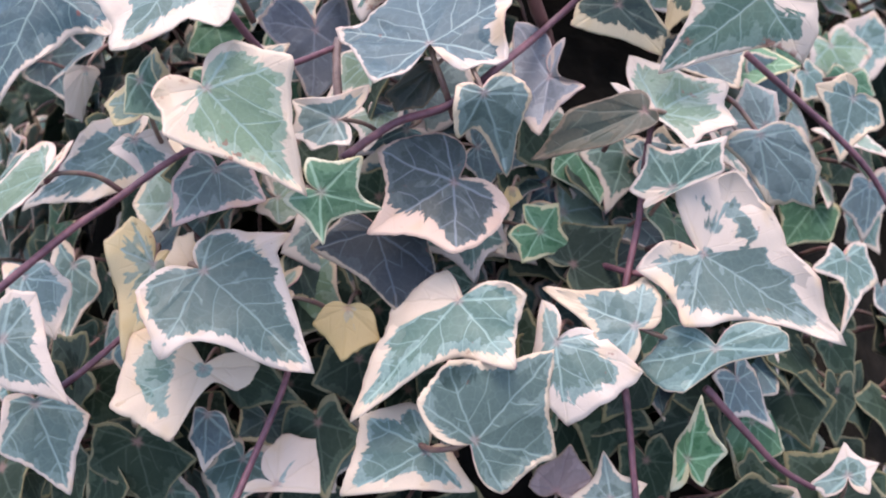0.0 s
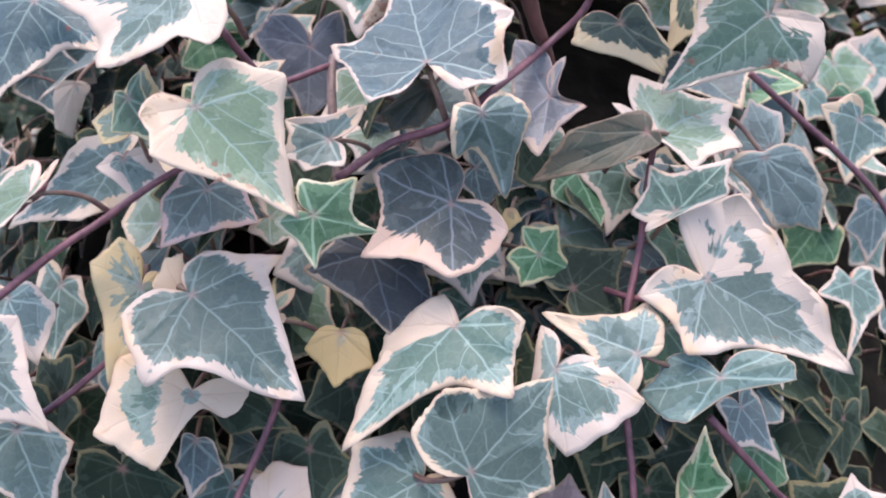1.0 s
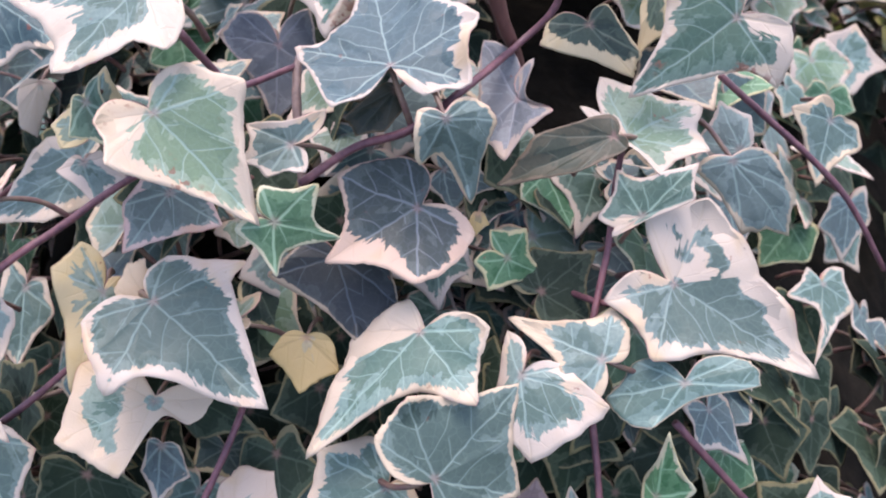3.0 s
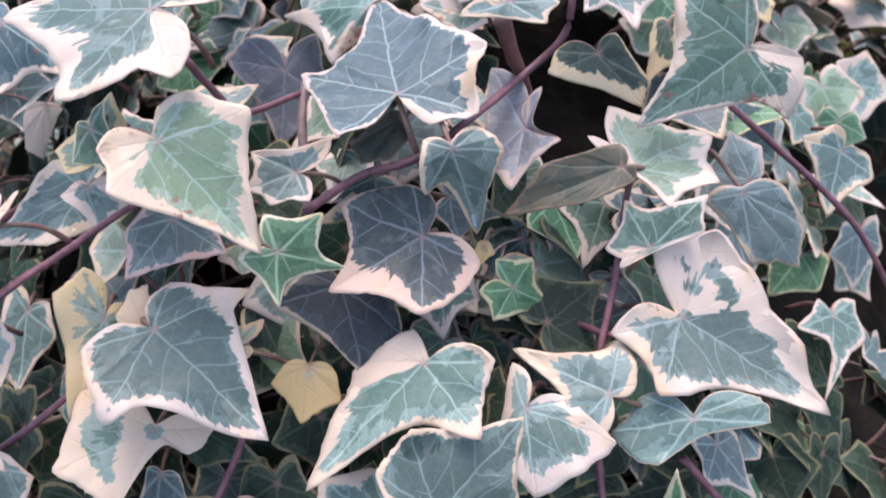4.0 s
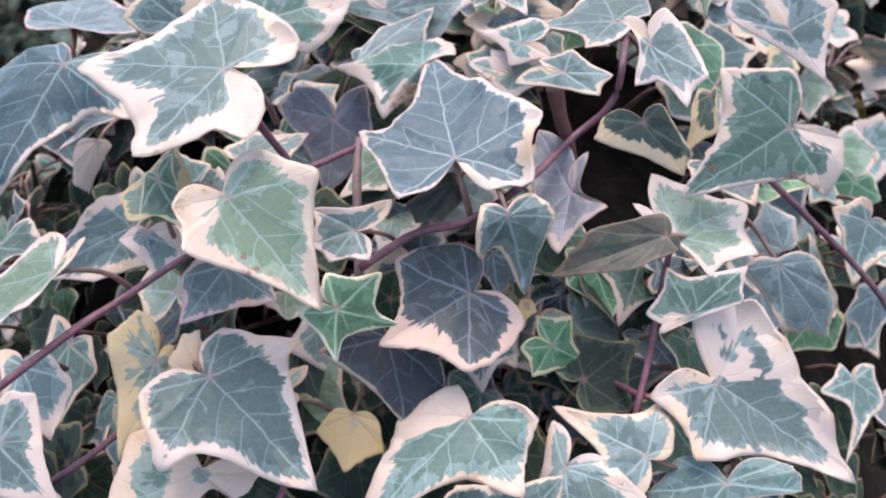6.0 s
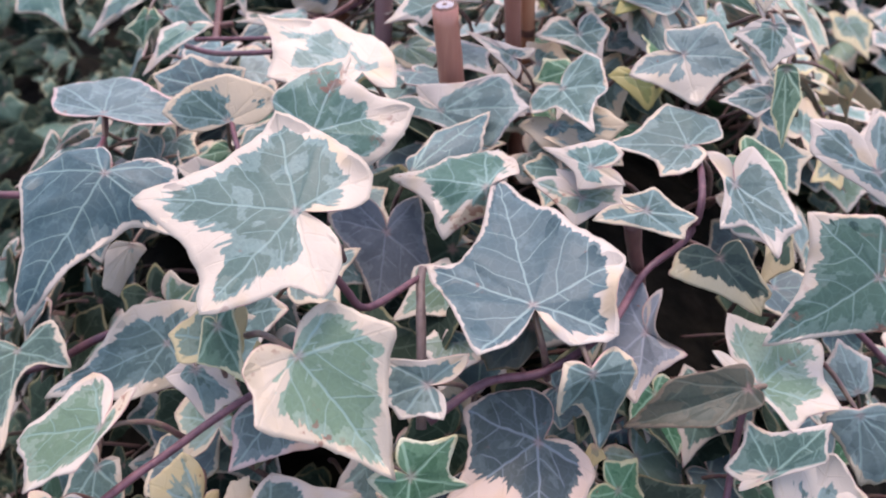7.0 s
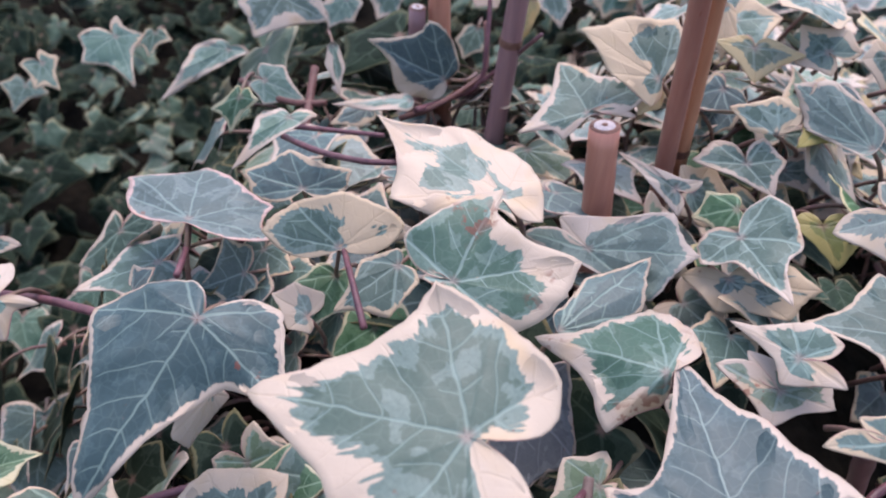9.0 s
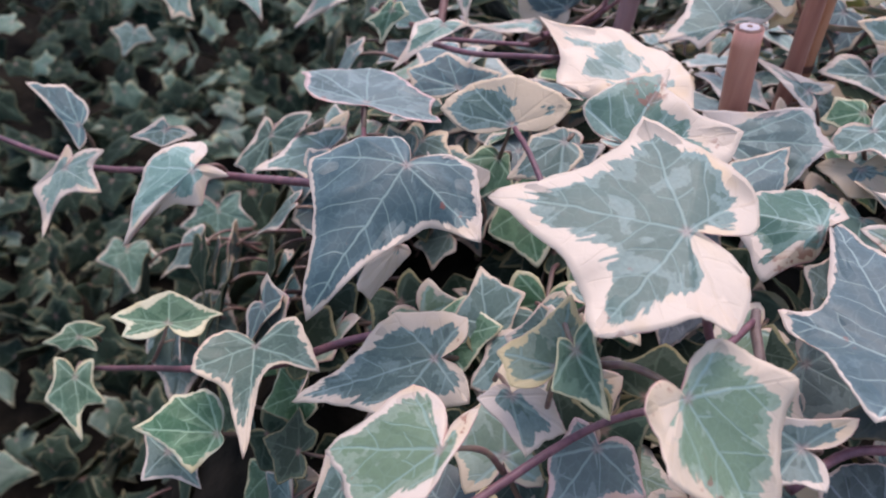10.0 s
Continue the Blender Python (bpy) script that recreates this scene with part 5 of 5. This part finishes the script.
def surface(x, y):
    """The mound, moved to where the vines' leaves stand."""
    z, w, d = mound(x, y), 0.35, 0.0
    for b, _ in BASES:
        k = math.exp(-((b.x - x) ** 2 + (b.y - y) ** 2) / 0.0013)
        if k > 0.001:
            d += k * (b.z - mound(b.x, b.y))
            w += k
    return z + d / w


def slope(x, y, f=mound, e=0.02):
    return Vector((f(x - e, y) - f(x + e, y), f(x, y - e) - f(x, y + e), 2 * e)).normalized()


def leaf_pose(rnd, p, normal, droop=0.5, loose=0.33):
    n = (normal + Vector((rnd.gauss(0, loose), rnd.gauss(-0.12, loose), rnd.gauss(0.05, loose * 0.6)))).normalized()
    down = Vector((rnd.gauss(0, 0.9), -0.5 + rnd.gauss(0, 0.7), -droop))
    y = (down - n * down.dot(n)).normalized()
    x = y.cross(n)
    m = Matrix((x, y, n)).transposed().to_4x4()
    m.translation = p
    return m


def seedling(rnd, scale, margin, seed, coarse=False):
    """A leaf shape drawn from the range that the vines show."""
    t = 30.0 * scale
    s = rnd.uniform(0.9, 1.1)
    shape = ((t, rnd.uniform(-3, 1)), (t * rnd.uniform(0.55, 0.78), rnd.uniform(55, 72), rnd.uniform(-3, 3)), (t * rnd.uniform(0.4, 0.55), rnd.uniform(115, 140), rnd.uniform(-2, 2)),
             (t * rnd.uniform(0.55, 0.78) * s, -rnd.uniform(55, 72), rnd.uniform(-3, 3)), (t * rnd.uniform(0.4, 0.55) * s, -rnd.uniform(115, 140), rnd.uniform(-2, 2)))
    if coarse:
        return leaf_mesh("leaf", *shape, margin, seed, rnd.uniform(0.5, 1.2), 3, (0.55, 1.0))
    return leaf_mesh("leaf", *shape, margin, seed, rnd.uniform(0.2, 0.9), 4, (0.2, 0.42, 0.64, 0.82, 0.93, 1.0))


rnd = random.Random(11)
SHAPES = {}
for look_of, margin in (("green", 0.16), ("grey", 0.22), ("slate", 0.15), ("pale", 0.35), ("young", 0.1), ("yellow", 0.35), ("shade", 0.1), ("mid", 0.22), ("leafy", 0.14), ("light", 0.25), ("cream", 0.6), ("olive", 0.2)):
    SHAPES[look_of] = [seedling(rnd, 1.0, margin, 900 + i) for i in range(3)]
    for mesh in SHAPES[look_of]:
        mesh.materials.append(LEAF[look_of])
STALK = tube("petiole", [(0, 0.001, -0.0006), (0.001, -0.006, -0.006), (0.003, -0.011, -0.016), (0.004, -0.013, -0.032)], (0.0008, 0.0011), 6, 3)
STALK.materials.append(PETIOLE)


# dark openings between the leaves: middle and radius
OPEN = ((0.056, 0.312, 0.556, 0.038), (0.034, 0.345, 0.578, 0.036), (0.052, 0.330, 0.578, 0.034), (-0.057, 0.286, 0.591, 0.022))


def fill(owner, count, box, low, high, sizes, looks, rnd):
    made = 0
    while made < count:
        x, y = rnd.uniform(box[0], box[1]), rnd.uniform(box[2], box[3])
        n = slope(x, y)
        p = Vector((x, y, surface(x, y))) - n * rnd.uniform(low, high)
        look_of = rnd.choice(looks)
        if any((p - Vector(hole[:3])).length < hole[3] for hole in OPEN):
            made += 1
            continue
        # low in front, most leaves get the colour with shade painted in
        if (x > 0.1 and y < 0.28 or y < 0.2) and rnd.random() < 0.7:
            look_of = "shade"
        ob = new("leaf", rnd.choice(SHAPES[look_of]))
        ob.parent = owner
        s = rnd.uniform(*sizes)
        ob.matrix_basis = leaf_pose(rnd, p, n) @ Matrix.Scale(s, 4)
        stalk = new("petiole", STALK)
        stalk.parent = ob
        made += 1


middle = thing("ivy_plant", "dense variegated ivy with cream-edged leaves below the outer vines", "ivy", "ivy plants")
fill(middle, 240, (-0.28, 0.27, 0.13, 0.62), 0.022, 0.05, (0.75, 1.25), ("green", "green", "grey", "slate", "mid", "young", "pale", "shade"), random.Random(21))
inner = thing("ivy_plant", "small-leaved ivy deep inside the plant, shade painted into many leaves", "ivy", "ivy plants")
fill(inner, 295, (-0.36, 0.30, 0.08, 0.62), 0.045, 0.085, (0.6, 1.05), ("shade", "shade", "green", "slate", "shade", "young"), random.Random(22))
heart = thing("ivy_plant", "dim green ivy leaves in the gaps behind the outer vines", "ivy", "ivy plants")
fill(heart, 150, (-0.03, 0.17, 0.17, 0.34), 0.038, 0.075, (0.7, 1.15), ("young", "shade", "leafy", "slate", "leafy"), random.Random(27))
hollow = thing("ivy_plant", "ivy leaves hanging inside the plant's open side, shade painted into most", "ivy", "ivy plants")
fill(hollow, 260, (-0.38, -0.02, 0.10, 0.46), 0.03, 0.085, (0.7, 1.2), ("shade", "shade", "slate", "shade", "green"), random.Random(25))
beyond = thing("ivy_plant", "cream-edged ivy leaves crowding behind the canes", "ivy", "ivy plants")
fill(beyond, 90, (-0.20, 0.0, 0.47, 0.80), 0.03, 0.08, (0.8, 1.3), ("light", "green", "grey", "shade", "mid", "pale", "young"), random.Random(23))
fill(beyond, 200, (0.0, 0.36, 0.45, 0.80), -0.025, 0.03, (0.8, 1.4), ("light", "pale", "grey", "cream", "mid", "olive", "pale", "yellow"), random.Random(24))
far_side = thing("ivy_plant", "pale cream-edged ivy spreading away behind the plant", "ivy", "ivy plants")
fill(far_side, 230, (0.02, 0.62, 0.75, 1.25), -0.03, 0.03, (0.9, 1.6), ("pale", "cream", "light", "grey", "yellow", "pale", "mid"), random.Random(26))


def bed(name, count, area, low, high, sizes, look_of, seed, label):
    """Many small leaves that nobody could count, as one mesh."""
    rnd = random.Random(seed)
    protos = []
    for i in range(4):
        me = seedling(rnd, 1.0, 0.12, 950 + i, True)
        v = np.array([q.co[:] for q in me.vertices])
        f = [tuple(p.vertices) for p in me.polygons]
        a = [tuple(c.uv) for c in me.uv_layers["vein"].data]
        b = [tuple(c.uv) for c in me.uv_layers["margin"].data]
        c = [tuple(c.uv) for c in me.uv_layers["around"].data]
        protos.append((v, f, a, b, c))
        bpy.data.meshes.remove(me)
    verts, faces, u1, u2, u3 = [], [], [], [], []
    done = 0
    while done < count:
        x, y = rnd.uniform(area[0], area[1]), rnd.uniform(area[2], area[3])
        if -0.34 < x < 0.3 and 0.12 < y < 0.6:
            continue
        u, v = (x - area[0] - area[1] + x) / (area[1] - area[0]), (y - area[2] - area[3] + y) / (area[3] - area[2])
        if u**4 + v**4 > 0.85 + 0.5 * noise.noise(Vector((x * 1.7, y * 1.7, seed))) - 0.3 * rnd.random():
            continue
        n = slope(x, y)
        p = Vector((x, y, mound(x, y))) - n * rnd.uniform(low, high)
        m = np.array(leaf_pose(rnd, p, n, 0.6, 0.6) @ Matrix.Scale(rnd.uniform(*sizes), 4))
        v, f, a, b, c = rnd.choice(protos)
        k = len(verts)
        verts += (v @ m[:3, :3].T + m[:3, 3]).tolist()
        faces += [tuple(i + k for i in q) for q in f]
        u1 += a
        u2 += b
        u3 += c
        done += 1
    mesh = bpy.data.meshes.new(name)
    mesh.from_pydata(verts, [], faces)
    for key, data in (("vein", u1), ("margin", u2), ("around", u3)):
        layer = mesh.uv_layers.new(name=key)
        layer.data.foreach_set("uv", np.array(data, "f").ravel())
    mesh.shade_smooth()
    mesh.materials.append(LEAF[look_of])
    return tagged(new(name, mesh), label, "ivy", kind="stuff")


bed("ivy_bed", 4000, (-1.9, 1.7, -0.5, 2.7), -0.02, 0.10, (1.1, 2.2), "bed", 31, "ivy ground cover spreading round the plant, shade painted into its green")
bed("ivy_bed", 420, (-0.95, -0.30, -0.1, 0.95), 0.0, 0.06, (0.9, 1.6), "shade", 35, "small ivy leaves low beside the plant, shade painted into their green")
bed("ivy_bed", 170, (-0.9, 1.0, 0.1, 1.3), -0.01, 0.05, (1.1, 1.8), "far", 32, "greener small leaves over the dark ivy bed")
bed("ivy_bed", 620, (-0.05, 1.3, 0.8, 2.2), -0.03, 0.03, (1.2, 2.0), "light", 33, "cream-edged ivy in the distance behind the plant")
bed("ivy_bed", 110, (-1.2, 0.05, 0.95, 2.4), -0.03, 0.03, (1.2, 2.0), "far", 34, "green ivy leaves in the distance beside the canes")


# ---- ground: litter under the ivy, reaching the horizon ----
def ground():
    side = sorted({*np.linspace(-1.6, 1.6, 81).tolist(), -60, -20, -8, -4, -2.4, 2.4, 4, 8, 20, 60})
    deep = sorted({*np.linspace(-0.8, 2.4, 81).tolist(), -60, -20, -8, -4, -2, 3.2, 5, 9, 20, 60})
    verts = []
    for y in deep:
        for x in side:
            near = max(0.0, 1 - max(abs(x) - 0.9, 0) / 0.7) * max(0.0, 1 - max(abs(y - 0.8) - 0.9, 0) / 0.7)
            bump = noise.noise(Vector((x * 9, y * 9, 1))) * 0.015 + noise.noise(Vector((x * 40, y * 40, 5))) * 0.006
            verts.append((x, y, near * max(mound(x, y) - 0.115, 0.0) + bump))
    w = len(side)
    mesh = bpy.data.meshes.new("ground")
    mesh.from_pydata(verts, [], [(r * w + k, r * w + k + 1, (r + 1) * w + k + 1, (r + 1) * w + k) for r in range(len(deep) - 1) for k in range(w - 1)])
    mesh.shade_smooth()
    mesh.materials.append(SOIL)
    return tagged(new("ground", mesh), "bare soil and leaf litter under the ivy, gap shade painted in", "ground", kind="structure")


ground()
